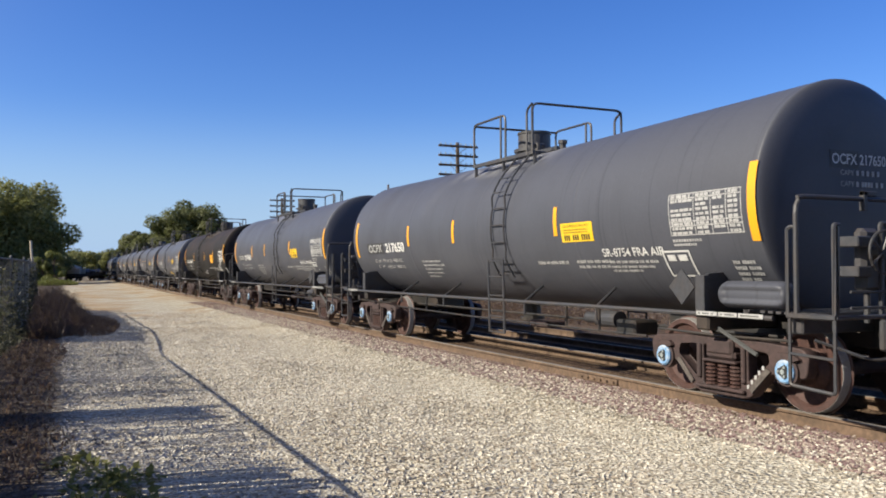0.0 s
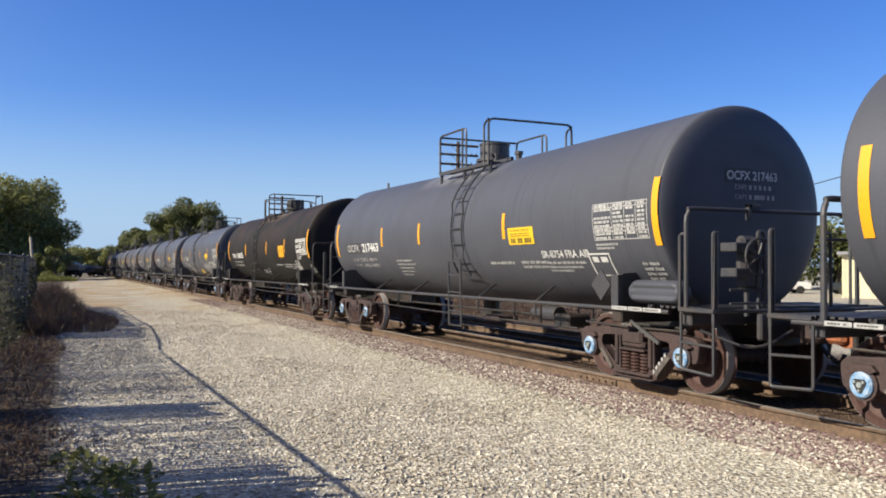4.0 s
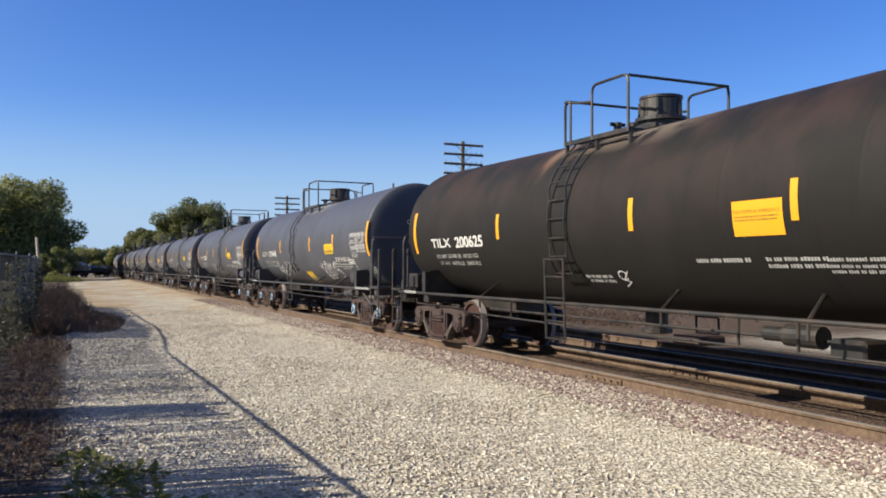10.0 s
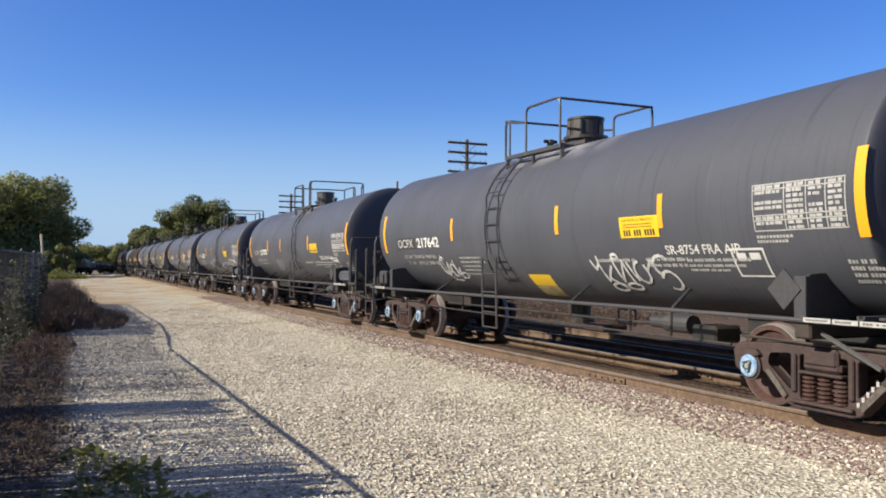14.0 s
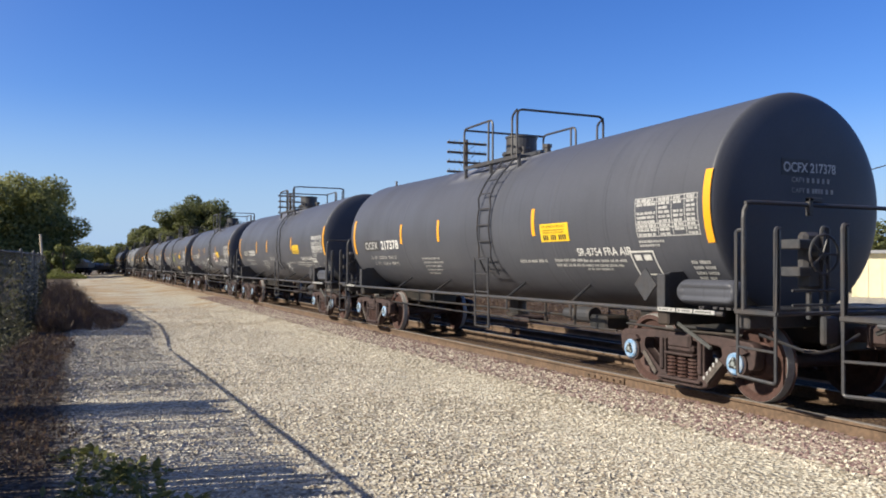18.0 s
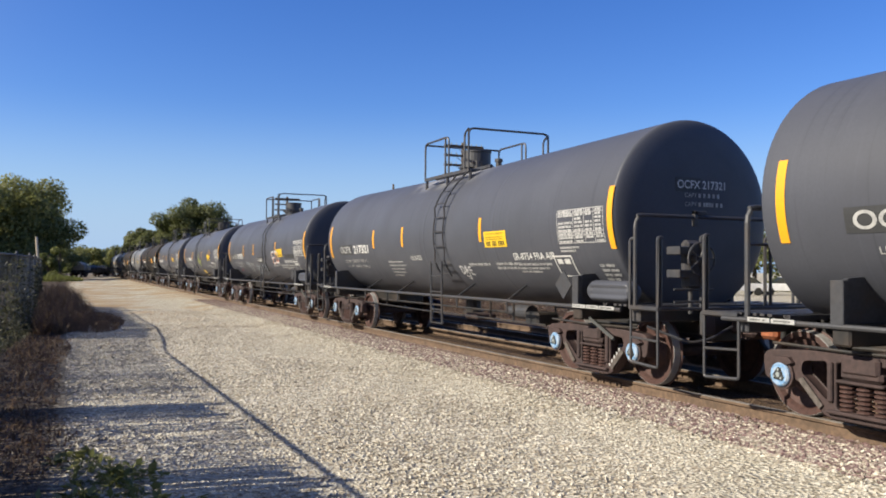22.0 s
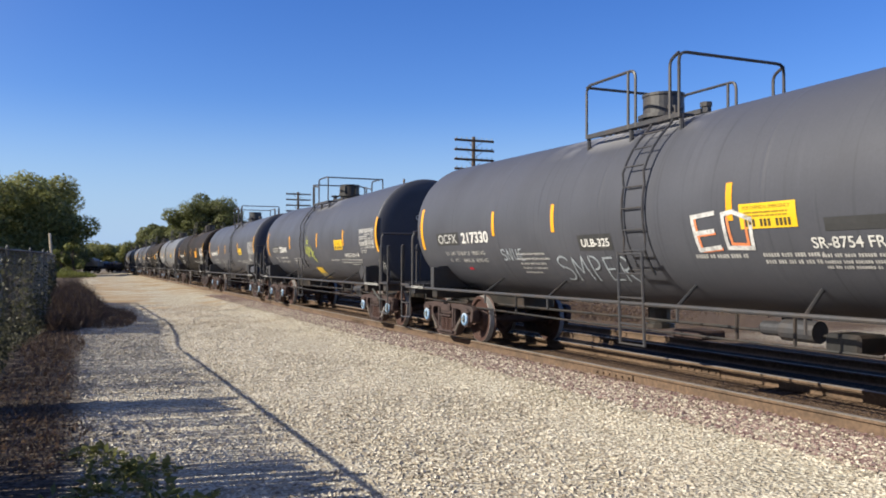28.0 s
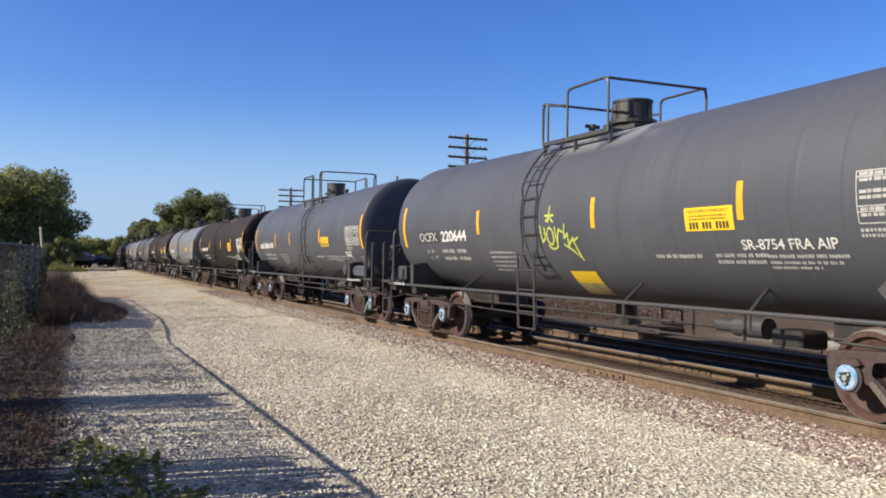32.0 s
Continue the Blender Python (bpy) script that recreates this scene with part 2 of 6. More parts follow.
def ground_mat():
    """Limestone gravel lot, browner and purplish ballast by the rails, bare dirt patches."""
    m = bpy.data.materials.new("gravel_ground")
    m.use_nodes = True
    n, l = m.node_tree.nodes, m.node_tree.links
    p = n["Principled BSDF"]
    co = n.new("ShaderNodeTexCoord")
    vo, fine, big = n.new("ShaderNodeTexVoronoi"), n.new("ShaderNodeTexNoise"), n.new("ShaderNodeTexNoise")
    vo.inputs["Scale"].default_value = 26
    fine.inputs["Scale"].default_value, fine.inputs["Detail"].default_value = 9, 8
    big.inputs["Scale"].default_value, big.inputs["Detail"].default_value = 0.35, 5
    for t in (vo, fine, big):
        l.new(co.outputs["Object"], t.inputs["Vector"])
    sep = n.new("ShaderNodeSeparateColor")
    l.new(vo.outputs["Color"], sep.inputs["Color"])

    def ramp(cols):
        r = n.new("ShaderNodeValToRGB")
        while len(r.color_ramp.elements) < len(cols):
            r.color_ramp.elements.new(0.5)
        for i, c in enumerate(cols):
            r.color_ramp.elements[i].position, r.color_ramp.elements[i].color = i / (len(cols) - 1), (*c, 1)
        l.new(sep.outputs["Red"], r.inputs["Fac"])
        return r

    lot = ramp([(0.199, 0.174, 0.134), (0.366, 0.326, 0.252), (0.460, 0.421, 0.335), (0.565, 0.530, 0.443)])
    ballast = ramp([(0.096, 0.062, 0.055), (0.170, 0.122, 0.104), (0.237, 0.185, 0.155), (0.348, 0.303, 0.252)])
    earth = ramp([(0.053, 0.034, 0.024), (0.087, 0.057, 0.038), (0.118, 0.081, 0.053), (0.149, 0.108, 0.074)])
    bank = ramp([(0.054, 0.034, 0.025), (0.084, 0.057, 0.040), (0.114, 0.082, 0.059), (0.149, 0.117, 0.086)])
    dirt = n.new("ShaderNodeValToRGB")
    dirt.color_ramp.elements[0].color, dirt.color_ramp.elements[1].color = (0.19, 0.135, 0.085, 1), (0.46, 0.33, 0.19, 1)
    l.new(fine.outputs["Fac"], dirt.inputs["Fac"])
    xyz = n.new("ShaderNodeSeparateXYZ")
    l.new(co.outputs["Object"], xyz.inputs["Vector"])

    def band(src, a, b, wobble):
        add = n.new("ShaderNodeMath")
        add.operation = "MULTIPLY_ADD"
        l.new(fine.outputs["Fac"], add.inputs[0])
        add.inputs[1].default_value = wobble
        l.new(src, add.inputs[2])
        r = n.new("ShaderNodeMapRange")
        r.inputs["From Min"].default_value, r.inputs["From Max"].default_value = a, b
        l.new(add.outputs["Value"], r.inputs["Value"])
        return r.outputs["Result"]

    def mix(f, a, b):
        x = n.new("ShaderNodeMix")
        x.data_type = "RGBA"
        l.new(f, x.inputs["Factor"])
        l.new(a, x.inputs["A"])
        l.new(b, x.inputs["B"])
        return x.outputs["Result"]

    far = band(xyz.outputs["Y"], 28, 52, 20)
    patch = n.new("ShaderNodeMapRange")
    patch.inputs["From Min"].default_value, patch.inputs["From Max"].default_value = 0.46, 0.60
    l.new(big.outputs["Fac"], patch.inputs["Value"])
    pf = n.new("ShaderNodeMath")
    pf.operation = "MULTIPLY"
    l.new(patch.outputs["Result"], pf.inputs[0])
    l.new(far, pf.inputs[1])
    c = mix(pf.outputs["Value"], lot.outputs["Color"], dirt.outputs["Color"])
    near = band(xyz.outputs["Y"], 62, 24, 10)
    bed = n.new("ShaderNodeMath")
    bed.operation = "MULTIPLY"
    l.new(band(xyz.outputs["X"], 6.3, 7.3, 1.0), bed.inputs[0])
    l.new(near, bed.inputs[1])
    c = mix(bed.outputs["Value"], c, ballast.outputs["Color"])
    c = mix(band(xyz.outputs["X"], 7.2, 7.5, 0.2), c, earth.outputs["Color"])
    # darker ground in a strip along the foot of the fence
    fence_strip = ramp([(0.045, 0.036, 0.030), (0.075, 0.060, 0.050), (0.105, 0.085, 0.068), (0.17, 0.14, 0.11)])
    c = mix(band(xyz.outputs["X"], 0.55, 0.05, 0.5), c, fence_strip.outputs["Color"])
    # near-black cinders beyond the track, with the train's shadow put into the colour
    shaded_cinder = ramp([(0.010, 0.009, 0.009), (0.016, 0.014, 0.013), (0.022, 0.020, 0.018), (0.036, 0.031, 0.027)])
    c = mix(band(xyz.outputs["X"], 9.0, 9.6, 0.6), c, shaded_cinder.outputs["Color"])
    c = mix(band(xyz.outputs["X"], 13.8, 15.4, 1.6), c, bank.outputs["Color"])
    c = mix(band(xyz.outputs["X"], 23.5, 25.0, 2.0), c, lot.outputs["Color"])
    apron = n.new("ShaderNodeMath")
    apron.operation = "MULTIPLY"
    l.new(band(xyz.outputs["X"], 15.6, 17.0, 1.2), apron.inputs[0])
    l.new(band(xyz.outputs["Y"], 19.5, 16.0, 3.0), apron.inputs[1])
    c = mix(apron.outputs["Value"], c, lot.outputs["Color"])
    l.new(c, p.inputs["Base Color"])
    p.inputs["Roughness"].default_value = 0.95
    p.inputs["Specular IOR Level"].default_value = 0.08
    b = n.new("ShaderNodeBump")
    b.inputs["Strength"].default_value, b.inputs["Distance"].default_value = 0.9, 0.03
    l.new(vo.outputs["Distance"], b.inputs["Height"])
    l.new(b.outputs["Normal"], p.inputs["Normal"])
    return m


GREY = (0.064, 0.0675, 0.082)
M = {
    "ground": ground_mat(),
    "grey": tank_mat("grey_tank_paint", GREY, 0.30, 0.48),
    "light_grey": tank_mat("light_grey_tank_paint", (0.132, 0.138, 0.150), 0.5, 0.48),
    "black": tank_mat("sooty_black_tank_paint", (0.0075, 0.0065, 0.0060), 0.5, 0.72, (0.042, 0.022, 0.017), (0.16, 0.13, 0.10)),
    "tan": mat("pale_tan_paint", (0.50, 0.43, 0.32), 0.6, 0, 0.1, 12, 1, 0.05),
    "spray_white": mat("white_spray_paint", (0.50, 0.50, 0.50), 0.6, 0, 0.3, 40, 9, 0.0, (0.2, 0.2, 0.2), 0.7),
    "spray_blue": mat("pale_blue_spray_paint", (0.30, 0.34, 0.38), 0.6, 0, 0.3, 40, 9, 0.0, (0.14, 0.15, 0.16), 0.8),
    "spray_green": mat("yellow_green_spray_paint", (0.38, 0.42, 0.08), 0.6, 0, 0.3, 40, 9, 0.0, (0.2, 0.22, 0.08), 0.7),
    "spray_orange": mat("orange_spray_paint", (0.62, 0.20, 0.08), 0.6, 0, 0.2, 40, 9, 0.0),
    "spray_red": mat("red_spray_paint", (0.45, 0.02, 0.04), 0.6, 0, 0.2, 40, 9, 0.0),
    "faded": mat("faded_yellow_film", (0.36, 0.29, 0.13), 0.6, 0, 0.3, 20, 5, 0.0, (0.16, 0.14, 0.11), 0.8),
    "asphalt": mat("grey_yard_asphalt", (0.16, 0.155, 0.15), 0.9, 0, 0.2, 10, 0.5, 0.1),
    "car_dark": mat("dark_blue_car_paint", (0.02, 0.03, 0.05), 0.25, 0.2, 0.05, 30, 2, 0.0),
    "car_white": mat("white_car_paint", (0.72, 0.72, 0.72), 0.3, 0, 0.04, 30, 2, 0.0),
    "car_glass": mat("dark_car_window", (0.02, 0.025, 0.03), 0.08, 0, 0.05, 30, 2, 0.0),
    "frame": mat("dark_grey_frame_paint", (0.040, 0.041, 0.046), 0.5, 0, 0.2, 25, 3, 0.1, (0.06, 0.045, 0.035), 0.6),
    # black paint, also used for parts darkened as if in the barrel's shade
    "black_frame": mat("black_and_shaded_frame", (0.018, 0.0175, 0.017), 0.5, 0, 0.2, 25, 3, 0.1, (0.07, 0.045, 0.03), 0.5),
    "worn": mat("sunlit_rubbed_steel", (0.10, 0.085, 0.075), 0.6, 0.2, 0.35, 22, 6, 0.3, (0.03, 0.024, 0.022), 0.8),
    "rust": mat("rusty_cast_steel", (0.043, 0.025, 0.023), 0.72, 0.0, 0.35, 22, 3, 0.5, (0.026, 0.018, 0.018), 0.7),
    "wheel": mat("rusty_wheel_steel", (0.062, 0.030, 0.024), 0.65, 0.1, 0.3, 22, 4, 0.3, (0.06, 0.035, 0.03), 0.6),
    "tread": mat("polished_tread_steel", (0.26, 0.25, 0.24), 0.5, 0.0, 0.1, 30, 4, 0.02),
    "rail": mat("rusty_rail_side", (0.118, 0.076, 0.048), 0.85, 0.0, 0.35, 18, 2, 0.4, (0.06, 0.042, 0.028), 0.7),
    "rail_top": mat("worn_rail_head", (0.17, 0.15, 0.13), 0.75, 0.0, 0.15, 30, 2, 0.05),
    "tie": mat("creosoted_wood", (0.085, 0.062, 0.045), 0.9, 0, 0.4, 14, 2, 0.6, (0.16, 0.12, 0.09), 0.5, 0.3),
    "yellow": mat("yellow_reflective_film", (0.72, 0.33, 0.012), 0.4, 0, 0.06, 60, 3, 0.0, (0.65, 0.30, 0.02), 0.4),
    "placard": mat("yellow_placard", (0.66, 0.43, 0.015), 0.45, 0, 0.06, 60, 3, 0.0, (0.7, 0.45, 0.03), 0.4),
    "white": mat("white_stencil_paint", (0.55, 0.55, 0.53), 0.6, 0, 0.15, 60, 8, 0.0, (0.35, 0.35, 0.34), 0.5),
    "dim": mat("faded_white_stencil_paint", (0.36, 0.36, 0.35), 0.6, 0, 0.2, 60, 8, 0.0, (0.2, 0.2, 0.2), 0.6),
    "ink": mat("black_ink", (0.02, 0.02, 0.02), 0.6, 0, 0.1, 40, 4, 0.0),
    "placard_ink": mat("black_placard_ink", (0.06, 0.045, 0.015), 0.6, 0, 0.2, 60, 8, 0.0),
    "faint_ink": mat("faded_black_ink", (0.26, 0.18, 0.02), 0.6, 0, 0.2, 60, 8, 0.0),
    "patch_black": mat("black_paint_patch", (0.035, 0.036, 0.038), 0.55, 0, 0.1, 30, 4, 0.0),
    "blue": mat("blue_bearing_cap", (0.13, 0.26, 0.44), 0.5, 0.0, 0.3, 40, 14, 0.1, (0.42, 0.46, 0.5), 0.8),
    "orange_rust": mat("orange_rusty_coupler", (0.26, 0.085, 0.035), 0.85, 0, 0.35, 20, 4, 0.4, (0.10, 0.05, 0.035), 0.6),
    "chrome": mat("worn_bright_steel", (0.55, 0.55, 0.54), 0.35, 0.7, 0.2, 30, 5, 0.1),
    "wood": mat("weathered_pole_wood", (0.10, 0.075, 0.055), 0.9, 0, 0.35, 10, 2, 0.5),
    "bark": mat("tree_bark", (0.09, 0.07, 0.05), 0.95, 0, 0.4, 9, 2, 0.7),
    "insul": mat("grey_insulator", (0.25, 0.28, 0.28), 0.3, 0, 0.1, 30, 3, 0.0),
    "galv": mat("galvanised_steel", (0.09, 0.092, 0.09), 0.6, 0.4, 0.15, 40, 4, 0.1),
    "leaf": leaf_mat("green_leaves", [(0.133, 0.140, 0.046), (0.185, 0.194, 0.062), (0.233, 0.241, 0.079), (0.290, 0.281, 0.101)]),
    "leaf_far": leaf_mat("far_green_leaves", [(0.097, 0.110, 0.039), (0.133, 0.149, 0.050), (0.169, 0.176, 0.066)]),
    "vine": leaf_mat("vine_leaves", [(0.045, 0.050, 0.030), (0.075, 0.078, 0.045), (0.112, 0.105, 0.063)]),
    "dry": leaf_mat("dry_weeds", [(0.093, 0.065, 0.050), (0.146, 0.100, 0.071), (0.225, 0.158, 0.104), (0.112, 0.068, 0.054)]),
    "wall": mat("cream_metal_siding", (0.74, 0.66, 0.44), 0.55, 0, 0.05, 3, 0.4, 0.05),
    "roof": mat("grey_metal_roof", (0.32, 0.32, 0.33), 0.5, 0.2, 0.1, 5, 0.5, 0.05),
    "stones": island_mat("limestone_chips", [(0.174, 0.139, 0.104), (0.366, 0.317, 0.239), (0.478, 0.431, 0.343), (0.626, 0.582, 0.487), (0.295, 0.264, 0.221)]),
    "ballast_stones": island_mat("ballast_stones", [(0.088, 0.048, 0.048), (0.167, 0.101, 0.097), (0.370, 0.317, 0.255), (0.132, 0.079, 0.081), (0.220, 0.150, 0.136), (0.114, 0.070, 0.070), (0.317, 0.264, 0.211)]),
}


# ---- mesh helpers ----
def part(name, bm, material, parent=None, label="", smooth=False):
    me = bpy.data.meshes.new(name)
    bm.to_mesh(me)
    bm.free()
    me.materials.append(M[material])
    if smooth:
        for f in me.polygons:
            f.use_smooth = True
    ob = new(name, me)
    if parent:
        ob.parent = parent
    if label:
        ob["label"] = label
    return ob


def box(bm, x0, x1, y0, y1, z0, z1, bevel=0.0):
    m = Matrix.LocRotScale(((x0 + x1) / 2, (y0 + y1) / 2, (z0 + z1) / 2), None, (abs(x1 - x0), abs(y1 - y0), abs(z1 - z0)))
    g = bmesh.ops.create_cube(bm, size=1, matrix=m)
    if bevel:
        es = list({e for v in g["verts"] for e in v.link_edges})
        bmesh.ops.bevel(bm, geom=es, offset=bevel, segments=1, affect="EDGES")


def rod(bm, a, b, r=0.02, seg=8, r2=None):
    a, b = Vector(a), Vector(b)
    d = b - a
    m = Matrix.Translation((a + b) / 2) @ d.to_track_quat("Z", "Y").to_matrix().to_4x4()
    bmesh.ops.create_cone(bm, cap_ends=True, segments=seg, radius1=r, radius2=r if r2 is None else r2, depth=d.length, matrix=m)


def pipe(bm, pts, r=0.02, seg=8):
    """A bent pipe along points, with rounded joints."""
    pts = [Vector(p) for p in pts]
    rings = []
    for i, p in enumerate(pts):
        d = (pts[min(i + 1, len(pts) - 1)] - pts[max(i - 1, 0)]).normalized()
        q = d.to_track_quat("Z", "Y")
        rings.append([bm.verts.new(p + q @ Vector((r * math.cos(k * math.tau / seg), r * math.sin(k * math.tau / seg), 0))) for k in range(seg)])
    for a, b in zip(rings, rings[1:]):
        best = min(range(seg), key=lambda o: (a[0].co - b[o].co).length)
        for k in range(seg):
            bm.faces.new((a[k], a[(k + 1) % seg], b[(k + 1 + best) % seg], b[(k + best) % seg]))
    bm.faces.new(rings[0][::-1])
    bm.faces.new(rings[-1])


def bend(pts, r=0.1, n=4):
    """Round the inner corners of a polyline."""
    pts = [Vector(p) for p in pts]
    out = [pts[0]]
    for a, b, c in zip(pts, pts[1:], pts[2:]):
        u, v = (a - b), (c - b)
        k = min(r, u.length * 0.45, v.length * 0.45)
        p, s = b + u.normalized() * k, b + v.normalized() * k
        for i in range(n + 1):
            t = i / n
            out.append(p * (1 - t) ** 2 + b * 2 * t * (1 - t) + s * t * t)
    out.append(pts[-1])
    return out


def lathe(bm, prof, axis="Y", seg=48, centre=(0, 0, 0), caps=True):
    """Turn a profile of (along, radius) round an axis."""
    c = Vector(centre)
    rings = []
    for a, r in prof:
        ring = []
        for k in range(seg):
            w = k * math.tau / seg
            u, v = r * math.cos(w), r * math.sin(w)
            p = {"Y": (u, a, v), "X": (a, u, v), "Z": (u, v, a)}[axis]
            ring.append(bm.verts.new(c + Vector(p)))
        rings.append(ring)
    for a, b in zip(rings, rings[1:]):
        for k in range(seg):
            bm.faces.new((a[k], a[(k + 1) % seg], b[(k + 1) % seg], b[k]))
    if caps:
        for ring in (rings[0], rings[-1]):
            bm.faces.new(ring)
    bmesh.ops.recalc_face_normals(bm, faces=bm.faces)


def outline(bm, pts, x0, x1):
    """A plate cut to a (y, z) outline, from x0 to x1."""
    a = [bm.verts.new((x0, y, z)) for y, z in pts]
    b = [bm.verts.new((x1, y, z)) for y, z in pts]
    bm.faces.new(a)
    bm.faces.new(b[::-1])
    for i in range(len(pts)):
        j = (i + 1) % len(pts)
        bm.faces.new((a[i], b[i], b[j], a[j]))
    bmesh.ops.recalc_face_normals(bm, faces=bm.faces)


# ---- plan of the track ----
TRACK_X, BEND_Y, BEND_R = 7.70, 140.0, -160.0
GROUND_Z = -0.25
TANK_R, TANK_Z, DISH, FLAT = 1.31, 2.212, 0.12, 4.0
PITCH, BOGIE, WHEEL_R = 15.413, 5.42, 0.435


def track_at(s):
    """Place on the track's centre line s metres along, and its turn in degrees."""
    if s <= BEND_Y:
        return TRACK_X, s, 0.0
    a = (s - BEND_Y) / BEND_R
    return TRACK_X - BEND_R * (1 - math.cos(a)), BEND_Y + BEND_R * math.sin(a), math.degrees(a)


def ground_z(x, y):
    """Height of the ground: a flat lot and a low ballast bed."""
    d = abs(x - TRACK_X)
    k = min(1, max(0, (2.9 - d) / 1.2))
    z = GROUND_Z + 0.10 * k * k * (3 - 2 * k)
    if x > 9.6:
        z -= 0.14 * min(1, (x - 9.6) / 1.2)
    return z


def build_ground():
    xs = [-900, -300, -120, -60, -30, -15, -8] + [i * 0.5 for i in range(-12, 41)] + [22, 25, 30, 40, 60, 120, 300, 900]
    ys = [-300, -120, -60, -30, -15] + [i * 1.0 for i in range(-10, 60)] + list(range(60, 130, 4)) + [140, 170, 220, 300, 500, 900, 1800]
    bm = bmesh.new()
    grid = []
    for y in ys:
        row = []
        for x in xs:
            near = max(0, 1 - abs(y) / 120)
            z = ground_z(x, y) + 0.02 * near * noise.noise((x * 0.6, y * 0.5, 0)) + 0.012 * near * noise.noise((x * 2.1, y * 1.9, 3))
            row.append(bm.verts.new((x, y, z)))
        grid.append(row)
    for a, b in zip(grid, grid[1:]):
        for i in range(len(xs) - 1):
            bm.faces.new((a[i], a[i + 1], b[i + 1], b[i]))
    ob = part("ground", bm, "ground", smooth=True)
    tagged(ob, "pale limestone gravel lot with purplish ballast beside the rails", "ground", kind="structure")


def build_stones(name, material, label, count, x_range, y_max, size, seed):
    """Loose stones as one piece of stuff, dense close by and thinner farther out."""
    rng = np.random.default_rng(seed)
    base = np.array([(1, 0, 0), (-0.5, 0.9, 0.1), (-0.5, -0.8, -0.1), (0.1, 0.1, 0.75), (0, 0, -0.5)])
    faces = np.array([(0, 1, 3), (1, 2, 3), (2, 0, 3), (1, 0, 4), (2, 1, 4), (0, 2, 4)])
    y = 3.0 + (y_max - 3.0) * rng.random(count) ** 1.9
    x = x_range[0] + (x_range[1] - x_range[0]) * rng.random(count)
    s = size * rng.uniform(0.45, 1.25, count)
    a = rng.random(count) * math.tau
    jit = rng.uniform(0.6, 1.35, (count, 5, 3))
    v = base[None] * jit * s[:, None, None]
    c, d = np.cos(a)[:, None], np.sin(a)[:, None]
    vx, vy = v[:, :, 0] * c - v[:, :, 1] * d, v[:, :, 0] * d + v[:, :, 1] * c
    z0 = np.array([ground_z(px, py) for px, py in zip(x, y)])
    verts = np.stack([vx + x[:, None], vy + y[:, None], v[:, :, 2] * 0.6 + z0[:, None] + s[:, None] * 0.12], axis=2).reshape(-1, 3)
    tris = (faces[None] + (np.arange(count) * 5)[:, None, None]).reshape(-1, 3)
    me = bpy.data.meshes.new(name)
    me.from_pydata(verts.tolist(), [], tris.tolist())
    me.materials.append(M[material])
    tagged(new(name, me), label, "gravel", kind="stuff")


def rail_run(off, name):
    """One rail, swept along the track: foot, web and head."""
    prof = [(-0.07, -0.175), (0.07, -0.175), (0.07, -0.16), (0.012, -0.14), (0.012, -0.045), (0.037, -0.035), (0.037, -0.006), (0.030, 0.0),
            (-0.030, 0.0), (-0.037, -0.006), (-0.037, -0.035), (-0.012, -0.045), (-0.012, -0.14), (-0.07, -0.16)]
    bm = bmesh.new()
    rings = []
    for s in [-60, -20, 0, 20, 40, 70, 100] + list(range(130, 430, 30)):
        x, y, a = track_at(s)
        c, d = math.cos(radians(a)), math.sin(radians(a))
        rings.append([bm.verts.new((x + (off + u) * c, y + (off + u) * d, v)) for u, v in prof])
    for a, b in zip(rings, rings[1:]):
        for i in range(len(prof)):
            j = (i + 1) % len(prof)
            bm.faces.new((a[i], a[j], b[j], b[i]))
    bmesh.ops.recalc_face_normals(bm, faces=bm.faces)
    ob = part(name, bm, "rail")
    ob.data.materials.append(M["rail_top"])
    for f in ob.data.polygons:
        if f.normal.z > 0.7 and f.center.z > -0.01:
            f.material_index = 1
    tagged(ob, "rusty brown steel rail with a worn grey head", "rail", "rails of the track")
    return ob


def build_track():
    for off in (-0.755, 0.755):
        rail = rail_run(off, "rail")
        for s in (9.9, 21.8, 33.7):
            bm = bmesh.new()
            for side in (-1, 1):
                box(bm, TRACK_X + off + side * 0.014, TRACK_X + off + side * 0.038, s - 0.45, s + 0.45, -0.135, -0.05, 0.006)
                for k in range(6):
                    rod(bm, (TRACK_X + off + side * 0.03, s - 0.38 + k * 0.152, -0.09), (TRACK_X + off + side * 0.065, s - 0.38 + k * 0.152, -0.09), 0.016, 6)
            part("joint_bar", bm, "rail", rail)
    bm = bmesh.new()
    box(bm, -1.3, 1.3, -0.115, 0.115, -0.09, 0.09, 0.012)
    tie = part("wooden_tie", bm, "tie")
    tagged(tie, "weathered creosoted wooden railway tie under the rails", "railway tie", "ties of the track")
    for off in (-0.755, 0.755):
        bm = bmesh.new()
        box(bm, off - 0.17, off + 0.17, -0.09, 0.09, 0.088, 0.103)
        for u in (-0.1, 0.1):
            for v in (-0.06, 0.06):
                box(bm, off + u - 0.014, off + u + 0.014, v - 0.014, v + 0.014, 0.1, 0.135)
        part("tie_plate", bm, "rail", tie)
    s, first = -12.0, True
    while s < 110:
        x, y, a = track_at(s)
        m = pose(x + random.uniform(-0.03, 0.03), y, -0.275, 0, 0, a + random.uniform(-0.8, 0.8))
        if first:
            tie.matrix_basis, first = m, False
        else:
            copy_thing(tie, m)
        s += 0.52


